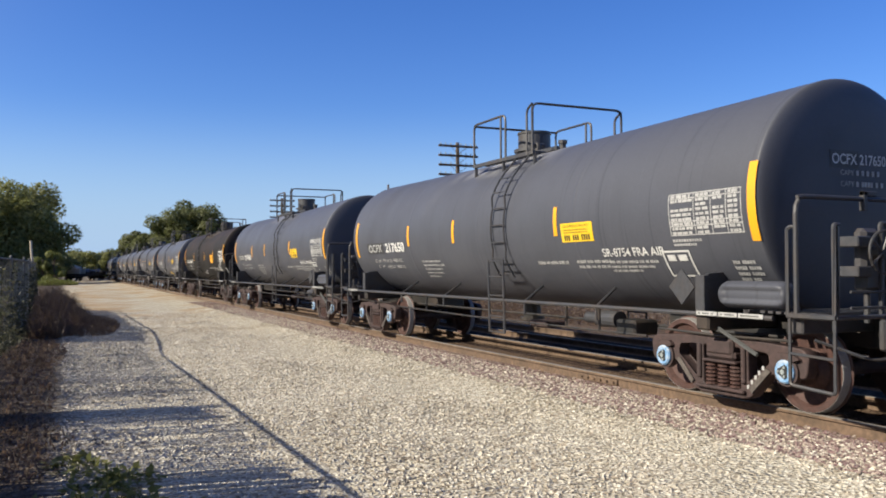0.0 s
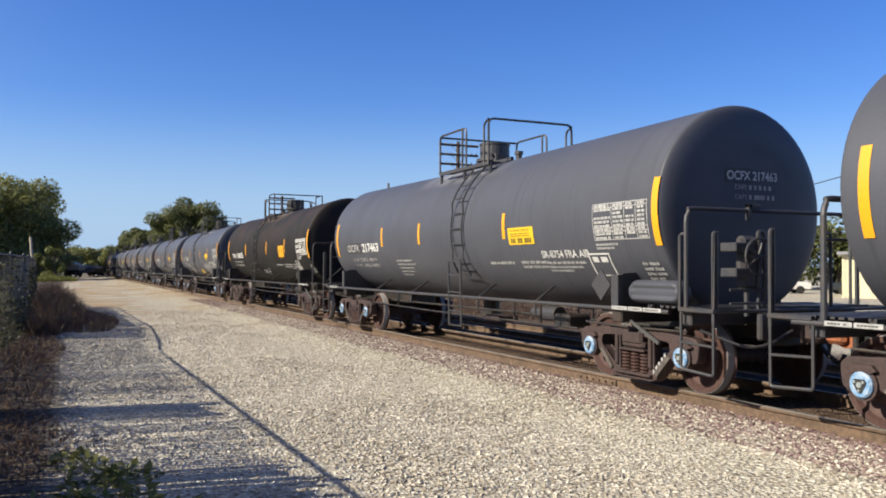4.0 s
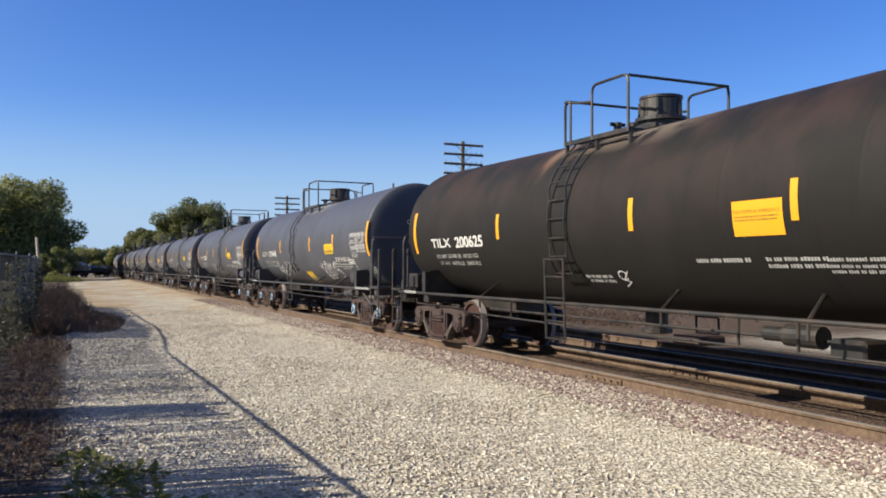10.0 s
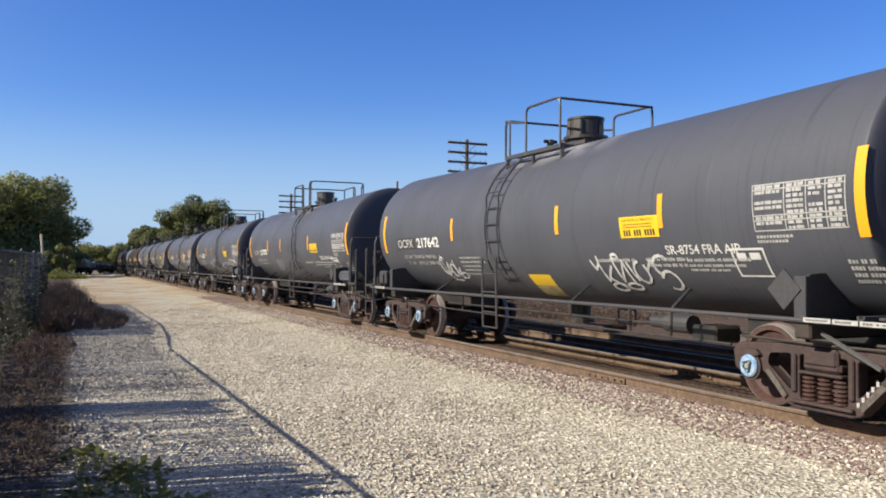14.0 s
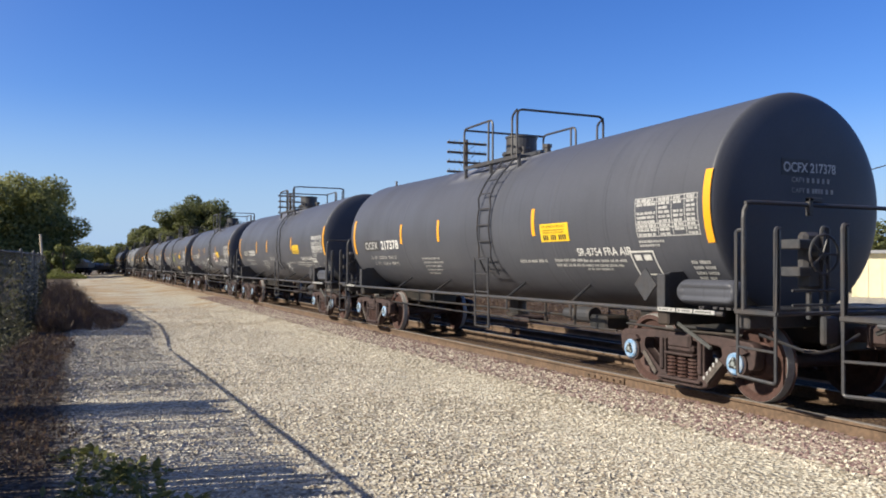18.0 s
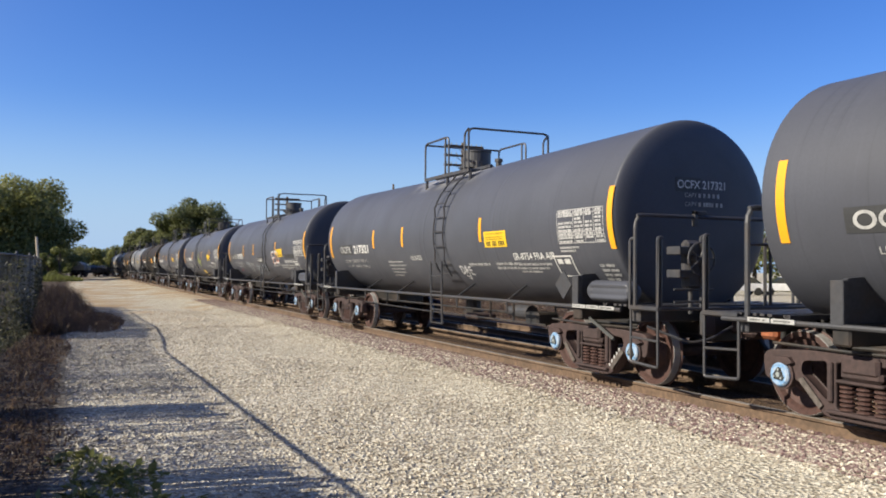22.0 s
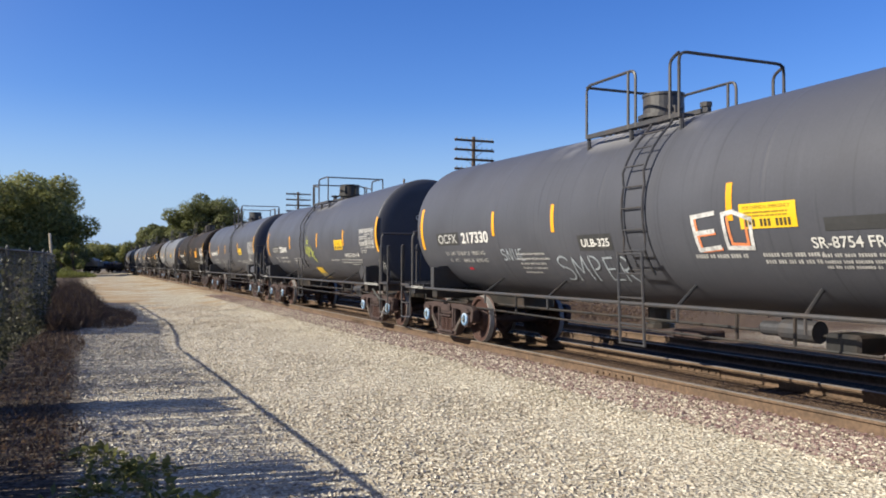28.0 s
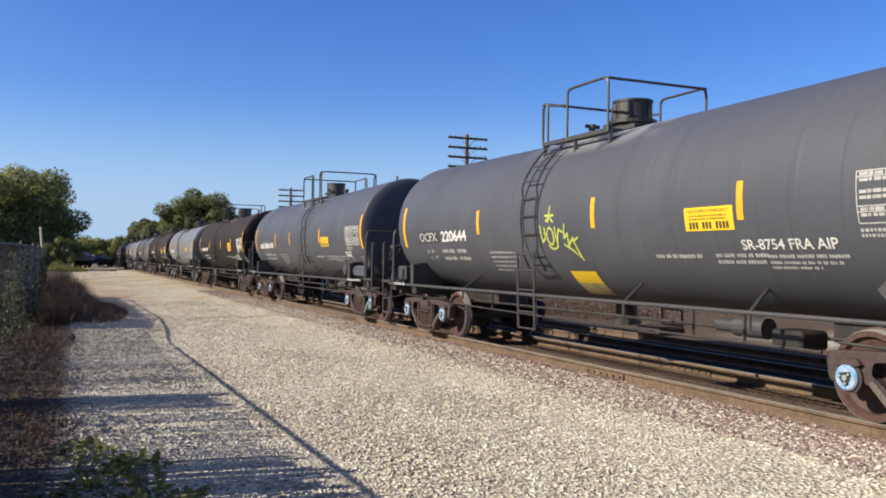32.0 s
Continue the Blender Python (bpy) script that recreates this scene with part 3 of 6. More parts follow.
def build_siding():
    """The second track, lower and unused, on the shade-darkened cinders beyond."""
    for off in (-0.755, 0.68):
        bm = bmesh.new()
        x = 11.8 + off
        outline_pts = [(-0.06, -0.15), (0.06, -0.15), (0.012, -0.12), (0.012, -0.04), (0.035, -0.03), (0.035, 0.0), (-0.035, 0.0), (-0.035, -0.03), (-0.012, -0.04), (-0.012, -0.12)]
        a = [bm.verts.new((x + u, -60, -0.20 + v)) for u, v in outline_pts]
        b = [bm.verts.new((x + u, 150, -0.20 + v)) for u, v in outline_pts]
        for i in range(len(a)):
            j = (i + 1) % len(a)
            bm.faces.new((a[i], a[j], b[j], b[i]))
        bmesh.ops.recalc_face_normals(bm, faces=bm.faces)
        ob = part("siding_rail", bm, "rail")
        ob.data.materials.append(M["rail_top"])
        for f in ob.data.polygons:
            if off < 0 and f.normal.z > 0.7 and f.center.z > -0.22:
                f.material_index = 1
        tagged(ob, "shaded steel rail of the second track", "rail", "rails of the second track")


# ---- tank cars ----
def sag(y):
    """The two halves of the barrel slope down a little to the middle."""
    return -0.065 * (1 - min(1.0, abs(y) / 6.4))


def on_tank(y, v, off=0.004):
    """A point on the near flank: y along the car, v metres of arc above a line a little below the middle."""
    a = (v - 0.065 - sag(y)) / TANK_R
    r = TANK_R + off
    return Vector((-r * math.cos(a), y, TANK_Z + sag(y) + r * math.sin(a)))


def decal(bm, y0, y1, v0, v1, off=0.004):
    n = max(1, int(abs(v1 - v0) / 0.06))
    rows = [(bm.verts.new(on_tank(y0, v0 + (v1 - v0) * i / n, off)), bm.verts.new(on_tank(y1, v0 + (v1 - v0) * i / n, off))) for i in range(n + 1)]
    for a, b in zip(rows, rows[1:]):
        bm.faces.new((a[0], a[1], b[1], b[0]))


def letters(name, body, y, v, height, material, parent, width=None, end_face=None, bold=0.0, off=0.007):
    """Stencilled words bent round the near flank (or set on the end of the tank), starting at y and reading towards -y."""
    cu = bpy.data.curves.new(name, "FONT")
    cu.body, cu.size, cu.offset = body, height / 0.72, bold
    tmp = new(name, cu)
    me = bpy.data.meshes.new_from_object(tmp.evaluated_get(bpy.context.evaluated_depsgraph_get()))
    bpy.data.objects.remove(tmp)
    bpy.data.curves.remove(cu)
    bm = bmesh.new()
    bm.from_mesh(me)
    bpy.data.meshes.remove(me)
    w = max((p.co.x for p in bm.verts), default=1)
    k = (width / w) if width else 1
    if end_face is None:
        for i in range(1, 4):
            g = bm.verts[:] + bm.edges[:] + bm.faces[:]
            bmesh.ops.bisect_plane(bm, geom=g, plane_co=(0, height * i / 4, 0), plane_no=(0, 1, 0))
    for p in bm.verts:
        if end_face is not None:
            x = y + p.co.x * k
            z = v + p.co.y
            p.co = Vector((x, end_y(x, z, end_face, -1) - 0.008, z))
        else:
            p.co = on_tank(y - p.co.x * k, v + p.co.y, off)
    return tagged(part(name, bm, material, parent), kind="stuff")


def end_y(x, z, y0, e):
    """The dished end's surface at x, z; the barrel stops at y0 and e is the end's side."""
    r = min(1.0, math.hypot(x, z - TANK_Z) / TANK_R)
    return y0 + e * DISH * math.sqrt(max(0.0, 1 - r ** FLAT))


def bars(name, lines, material, parent, rng, gap=0.35, off=0.006):
    """Lines of writing too small to read: rows of short bars (y, v, width, height)."""
    bm = bmesh.new()
    for y, v, w, h in lines:
        u, word = 0.0, rng.randint(2, 7)
        while u < w - h * 0.4:
            k = h * rng.uniform(0.45, 0.7)
            decal(bm, y - u, y - u - k, v, v + h * rng.choice((1.0, 1.0, 0.9)), off)
            word -= 1
            u += k + h * 0.2
            if word == 0:
                u, word = u + h * 0.55, rng.randint(2, 7)
    return tagged(part(name, bm, material, parent), kind="stuff")


def sprayed(name, lines, width, material, parent, y0, v0, w, h, off=0.009):
    """Hand-sprayed strokes: polylines in a unit square laid on the flank from y0 (reading towards -y) and v0 upwards."""
    bm = bmesh.new()
    for pts in lines:
        pts = [Vector((p[0], p[1], 0)) for p in pts]
        for a, b in zip(pts, pts[1:]):
            a2, b2 = Vector((a.x * w, a.y * h)), Vector((b.x * w, b.y * h))
            d = b2 - a2
            if d.length < 1e-5:
                continue
            n = Vector((-d.y, d.x)).normalized() * width / 2
            e = d.normalized() * width * 0.35
            k = max(1, int(d.length / 0.07))
            for i in range(k):
                p, q = a2.lerp(b2, i / k) - (e if i == 0 else 0 * e), a2.lerp(b2, (i + 1) / k) + (e if i == k - 1 else 0 * e)
                bm.faces.new([bm.verts.new(on_tank(y0 - c.x, v0 + c.y, off)) for c in (p - n, q - n, q + n, p + n)])
    return tagged(part(name, bm, material, parent), kind="stuff")


def arc(cx, cy, rx, ry, a0, a1, n=9):
    return [(cx + rx * math.cos(radians(a0 + (a1 - a0) * i / n)), cy + ry * math.sin(radians(a0 + (a1 - a0) * i / n))) for i in range(n + 1)]


def faded_notice(car):
    bm = bmesh.new()
    decal(bm, 0.08, -0.56, -1.08, -0.85, 0.005)
    part("notice", bm, "placard", car, "yellow notice fading to grey")
    bm = bmesh.new()
    decal(bm, 0.08, -0.56, -1.36, -1.08, 0.005)
    part("notice", bm, "faded", car)


def mark_cars(made):
    """What sets single cars apart: spray paint, stencils and patches."""
    b = made[2]
    rng = random.Random(3)
    bars("chalk_writing", [(0.35, -0.86, 0.62, 0.05), (0.30, -0.94, 0.60, 0.05)], "dim", b, rng)
    sprayed("chalk_mark", [arc(0.4, 0.7, 0.35, 0.28, 20, 330), [(0.9, 0.95), (0.35, 0.45), (0.75, 0.3), (0.2, 0.0)]], 0.02, "spray_white", b, -0.42, -1.0, 0.26, 0.26)
    d = made[3]
    faded_notice(d)
    sprayed("spray_tag", [arc(0.2, 0.6, 0.16, 0.34, 60, 330), [(0.15, 1.0), (0.22, 0.2), (0.36, 0.75), (0.42, 0.15)], arc(0.52, 0.45, 0.1, 0.25, 0, 400), [(0.62, 0.8), (0.66, 0.2), (0.78, 0.55), (0.72, 0.1)], arc(0.86, 0.25, 0.12, 0.12, 20, 380), [(0.05, 0.5), (0.3, 0.05), (0.6, 0.02)]], 0.035, "spray_white", d, 3.40, -1.06, 1.05, 0.58)
    sprayed("spray_tag", [[(0.0, 0.85), (0.04, 0.62), (0.1, 0.8), (0.1, 0.95)], [(0.1, 0.8), (0.13, 0.3), (0.26, 0.72), (0.16, 0.4), (0.3, 0.1)], arc(0.22, 0.12, 0.09, 0.12, 30, 330), [(0.3, 0.9), (0.33, 0.3), (0.43, 0.85), (0.46, 0.2)], arc(0.42, 0.15, 0.09, 0.1, 60, 400), arc(0.35, 0.95, 0.04, 0.06, 0, 360), [(0.48, 0.8), (0.53, 0.35)], arc(0.62, 0.55, 0.08, 0.28, 90, 400), [(0.70, 0.6), (0.78, 0.85), (0.82, 0.6)], arc(0.9, 0.72, 0.10, 0.24, 40, 250), arc(0.92, 0.35, 0.09, 0.25, -120, 160)], 0.04, "spray_white", d, -1.85, -1.12, 1.65, 0.6)
    f = made[5]
    letters("stencil", "ULB-325", 0.66, -0.50, 0.10, "dim", f, 0.58, bold=0.003)
    sprayed("spray_tag", [[(0.05, 0.9), (0.1, 0.1)], arc(0.1, 0.5, 0.22, 0.4, -80, 80), [(0.42, 0.2), (0.5, 0.9), (0.6, 0.5), (0.45, 0.5), (0.65, 0.1)], [(0.95, 0.85), (0.75, 0.8), (0.78, 0.45), (0.95, 0.5), (0.78, 0.45), (0.8, 0.1), (1.0, 0.0)], [(0.3, -0.1), (0.5, -0.5), (0.55, 0.0)]], 0.03, "spray_white", f, -1.50, -0.82, 0.48, 0.20)
    g = made[6]
    bm = bmesh.new()
    decal(bm, 0.42, -0.40, -0.50, -0.27, 0.004)
    part("painted_patch", bm, "patch_black", g)
    letters("stencil", "ULB-325", 0.34, -0.44, 0.11, "white", g, 0.68, bold=0.004)
    bm = bmesh.new()
    decal(bm, -3.86, -5.0, -0.36, -0.23, 0.005)
    part("painted_patch", bm, "patch_black", g)
    sprayed("spray_tag", [[(0.0, 0.95), (0.04, 0.05)], [(0.0, 0.93), (0.40, 1.0)], [(0.02, 0.5), (0.36, 0.55)], [(0.04, 0.05), (0.42, 0.12)], [(0.55, 0.95), (0.56, 0.1), (0.96, 0.08), (1.0, 0.8), (0.72, 1.0), (0.55, 0.95)]], 0.05, "spray_white", g, -2.03, -0.55, 0.90, 0.44)
    sprayed("spray_shadow", [[(0.05, 0.9), (0.09, 0.02)], [(0.07, 0.45), (0.38, 0.49)], [(0.1, 0.02), (0.44, 0.07)], [(0.62, 0.85), (0.64, 0.2), (0.9, 0.17), (0.92, 0.75)]], 0.035, "spray_orange", g, -2.03, -0.55, 0.90, 0.44, 0.007)
    sprayed("spray_tag", [arc(0.09, 0.75, 0.08, 0.2, 20, 270) + arc(0.08, 0.3, 0.09, 0.25, 90, -120), [(0.22, 0.05), (0.25, 0.9), (0.33, 0.35), (0.40, 0.95), (0.43, 0.08)], [(0.50, 0.05), (0.50, 0.95)], arc(0.53, 0.72, 0.09, 0.23, 90, -90), [(0.82, 0.9), (0.70, 0.88), (0.70, 0.1), (0.84, 0.12)], [(0.70, 0.5), (0.80, 0.52)], [(0.90, 0.05), (0.90, 0.92)], arc(0.92, 0.7, 0.08, 0.22, 90, -90), [(0.92, 0.48), (1.02, 0.05)]], 0.03, "spray_blue", g, 1.16, -1.02, 1.75, 0.46)
    sprayed("spray_tag", [arc(0.1, 0.7, 0.09, 0.2, 20, 260) + arc(0.1, 0.3, 0.09, 0.2, 90, -140), [(0.28, 0.1), (0.3, 0.9), (0.45, 0.1), (0.47, 0.9)], [(0.58, 0.9), (0.58, 0.2), (0.72, 0.15), (0.74, 0.85)], [(1.0, 0.9), (0.85, 0.85), (0.86, 0.1), (1.0, 0.1)], [(0.86, 0.5), (0.97, 0.5)]], 0.025, "spray_blue", g, 2.86, -0.66, 0.72, 0.24)
    sprayed("spray_spot", [[(0, 0), (0.5, 0.1), (1, 0)]], 0.05, "spray_red", g, 4.42, -0.82, 0.14, 0.05)
    h = made[7]
    faded_notice(h)
    sprayed("spray_tag", [[(0.28, 1.0), (0.24, 0.72)], [(0.16, 0.84), (0.38, 0.84)], [(0.18, 0.74), (0.27, 0.82), (0.36, 0.72)], [(0.0, 0.66), (0.03, 0.36), (0.12, 0.42), (0.12, 0.62)], arc(0.26, 0.46, 0.09, 0.16, 0, 380), [(0.4, 0.62), (0.42, 0.32), (0.5, 0.58), (0.62, 0.52)], arc(0.3, 0.3, 0.12, 0.08, 180, 360), [(0.66, 0.66), (0.62, 0.42), (0.72, 0.5), (0.7, 0.28), (0.84, 0.42)], [(0.6, 0.3), (0.78, 0.18), (0.92, 0.05)], [(0.96, 0.42), (0.84, 0.36), (0.9, 0.15), (0.94, 0.0)]], 0.035, "spray_green", h, 0.52, -0.66, 1.02, 0.80)


def flank_pipe(v0, v1, y, off, n=10):
    return [on_tank(y, v0 + (v1 - v0) * i / n, off) for i in range(n + 1)]


FRAMES = {}


def rounded(pts, r):
    """A closed (u, v) outline with its corners rounded."""
    p = [Vector((*q, 0)) for q in pts]
    ring = bend([(p[-1] + p[0]) / 2] + p + [(p[-1] + p[0]) / 2], r, 3)
    return [(q.x, q.y) for q in ring[:-1]]


def cast_frame(x, yc):
    """A cast side frame with rounded windows, as a fresh bmesh centred on x and yc."""
    if "flat" not in FRAMES:
        half = [(0.40, 0.71), (0.72, 0.685), (1.08, 0.66), (1.15, 0.60), (1.12, 0.40), (1.05, 0.38), (1.03, 0.53), (0.77, 0.53), (0.75, 0.40), (0.66, 0.38), (0.42, 0.12), (0.32, 0.09)]
        rim = rounded(half + [(-a, b) for a, b in half[::-1]], 0.035)
        holes = [rounded([(-0.29, 0.16), (0.29, 0.16), (0.29, 0.63), (-0.29, 0.63)], 0.05)]
        for k in (-1, 1):
            holes.append(rounded([(k * 0.37, 0.625), (k * 0.66, 0.60), (k * 0.68, 0.48), (k * 0.60, 0.43), (k * 0.37, 0.24)], 0.05))
        cu = bpy.data.curves.new("side_frame", "CURVE")
        cu.dimensions, cu.fill_mode, cu.extrude, cu.bevel_depth, cu.bevel_resolution = "2D", "BOTH", 0.055, 0.014, 1
        for ring in [rim] + holes:
            sp = cu.splines.new("POLY")
            sp.points.add(len(ring) - 1)
            for q, (a, b) in zip(sp.points, ring):
                q.co = (a, b, 0, 1)
            sp.use_cyclic_u = True
        tmp = new("side_frame", cu)
        FRAMES["flat"] = bpy.data.meshes.new_from_object(tmp.evaluated_get(bpy.context.evaluated_depsgraph_get()))
        bpy.data.objects.remove(tmp)
        bpy.data.curves.remove(cu)
    bm = bmesh.new()
    bm.from_mesh(FRAMES["flat"])
    for v in bm.verts:
        v.co = Vector((x + v.co.z, yc + v.co.x, v.co.y))
    return bm


def build_bogie(car, yc, paint):
    """Cast three-piece truck: bolster, two side frames, springs, two wheelsets."""
    made = []
    bm = bmesh.new()
    box(bm, -1.12, 1.12, yc - 0.2, yc + 0.2, 0.52, 0.70, 0.03)
    rod(bm, (0, yc, 0.6), (0, yc, 0.82), 0.22, 16)
    part("bogie_bolster", bm, "rust", car)
    for side in (-1, 1):
        x0, x1 = side * 0.93, side * 1.07
        bm = cast_frame((x0 + x1) / 2, yc)
        for k in (-1, 1):
            rod(bm, (x1 - side * 0.06, yc + k * 0.9, WHEEL_R), (x1 + side * 0.025, yc + k * 0.9, WHEEL_R), 0.15, 18)
            outline(bm, [(yc + k * a, b) for a, b in ((0.75, 0.57), (0.80, 0.62), (1.0, 0.62), (1.08, 0.57), (1.0, 0.54), (0.82, 0.54))], x1 - side * 0.01, x1 + side * 0.045)
            box(bm, x1 - side * 0.02, x1 + side * 0.03, yc + k * 0.33 - 0.03, yc + k * 0.33 + 0.03, 0.24, 0.62, 0.012)
        box(bm, x1 - side * 0.02, x1 + side * 0.05, yc - 0.36, yc + 0.36, 0.135, 0.17, 0.01)
        fr = part("side_frame", bm, "rust", car)
        bm = bmesh.new()
        box(bm, x0, x1 + side * 0.03, yc - 0.22, yc + 0.22, 0.47, 0.575, 0.03)
        box(bm, x0, x1 + side * 0.05, yc - 0.25, yc + 0.25, 0.435, 0.465, 0.01)
        part("bolster_end", bm, "rust", fr)
        bm = bmesh.new()
        for i in range(5):
            u, v = 0.60 - i * 0.05, 0.44 - i * 0.055
            box(bm, x1 + side * 0.015, x1 + side * 0.018, yc - u - 0.018, yc - u + 0.012, v - 0.025, v + 0.02)
        if paint == "grey" and yc < 0:
            tagged(part("frame_writing", bm, "dim", fr), kind="stuff")
        else:
            bm.free()
        # paler strips on the diagonals: some rubbing, and sunlight painted in
        for k in (-1, 1):
            bm = bmesh.new()
            outline(bm, [(yc + k * a, b) for a, b in ((0.70, 0.41), (0.64, 0.44), (0.41, 0.20), (0.45, 0.155))], x1 + side * 0.010, x1 + side * 0.022)
            part("worn_strut", bm, "worn", fr, "rubbed diagonal of the side frame, sunlight put into its paler colour")
        for k in (-0.18, 0, 0.18):
            bm = bmesh.new()
            prof = [(0.16, 0.04)]
            for i in range(6):
                prof += [(0.172 + i * 0.042, 0.05), (0.180 + i * 0.042, 0.078), (0.196 + i * 0.042, 0.078), (0.204 + i * 0.042, 0.05)]
            lathe(bm, prof, "Z", 12, ((x0 + x1) / 2 + side * 0.02, yc + k, 0))
            part("spring", bm, "wheel", fr)
        bm = bmesh.new()
        pipe(bm, bend([(x1 + side * 0.02, yc - 1.0, 0.745), (x1 + side * 0.02, yc, 0.73), (x1 + side * 0.02, yc + 1.0, 0.75)], 0.1), 0.016, 6)
        part("brake_rod", bm, "black_frame", fr)
    for k in (-1, 1):
        bm = bmesh.new()
        rod(bm, (-1.06, 0, 0), (1.06, 0, 0), 0.082, 14)
        ws = part("wheelset", bm, "rust", car)
        ws.location = (0, yc + k * 0.9, WHEEL_R)
        for side in (-1, 1):
            bm = bmesh.new()
            lathe(bm, [(side * a, r) for a, r in ((0.63, 0.1), (0.63, 0.15), (0.69, 0.2), (0.71, 0.32), (0.665, 0.38), (0.665, 0.452), (0.685, 0.461), (0.70, 0.438), (0.79, 0.429), (0.795, 0.424), (0.795, 0.372), (0.75, 0.345), (0.725, 0.22), (0.80, 0.15), (0.80, 0.1))], "X", 40)
            part("wheel", bm, "wheel", ws, smooth=False)
            bm = bmesh.new()
            lathe(bm, [(side * a, r) for a, r in ((0.70, 0.425), (0.70, 0.442), (0.79, 0.4325), (0.7955, 0.4275), (0.79, 0.425), (0.70, 0.425))], "X", 40, caps=False)
            part("tread", bm, "tread", ws, "bright worn wheel tread")
            bm = bmesh.new()
            lathe(bm, [(side * a, r) for a, r in ((1.05, 0.06), (1.05, 0.124), (1.115, 0.121), (1.13, 0.105), (1.13, 0.02))], "X", 20)
            cap = part("bearing_cap", bm, "blue" if paint != "black" else "rust", ws)
            bm = bmesh.new()
            outline(bm, [(p.x, p.y) for p in [Vector((0.075 * math.cos(w), 0.075 * math.sin(w))) for w in (0.25, 1.84, 2.34, 3.94, 4.44, 6.03)]], side * 1.126, side * 1.137)
            part("cap_plate", bm, "ink" if paint != "black" else "rust", ws)
            bm = bmesh.new()
            rod(bm, (side * 1.13, 0, 0), (side * 1.145, 0, 0), 0.028, 8)
            for w in (0.0, 2.09, 4.19):
                rod(bm, (side * 1.13, 0.052 * math.cos(w), 0.052 * math.sin(w)), (side * 1.15, 0.052 * math.cos(w), 0.052 * math.sin(w)), 0.014, 6)
            part("cap_bolt", bm, "insul" if paint != "black" else "rust", ws)
        made.append(ws)
    return made


def spread(o, k, dy, done):
    """Set a part out along the car by the factor k; wheelsets keep their round shape."""
    if o.name.startswith("wheelset"):
        o.location.y = o.location.y * k + dy
        return
    for p in (o, *o.children_recursive):
        p.location.y *= k
        if p.data not in done:
            done.add(p.data)
            for v in p.data.vertices:
                v.co.y *= k
                if abs(v.co.x) > 1.345:
                    v.co.x *= 0.957
    o.location.y += dy


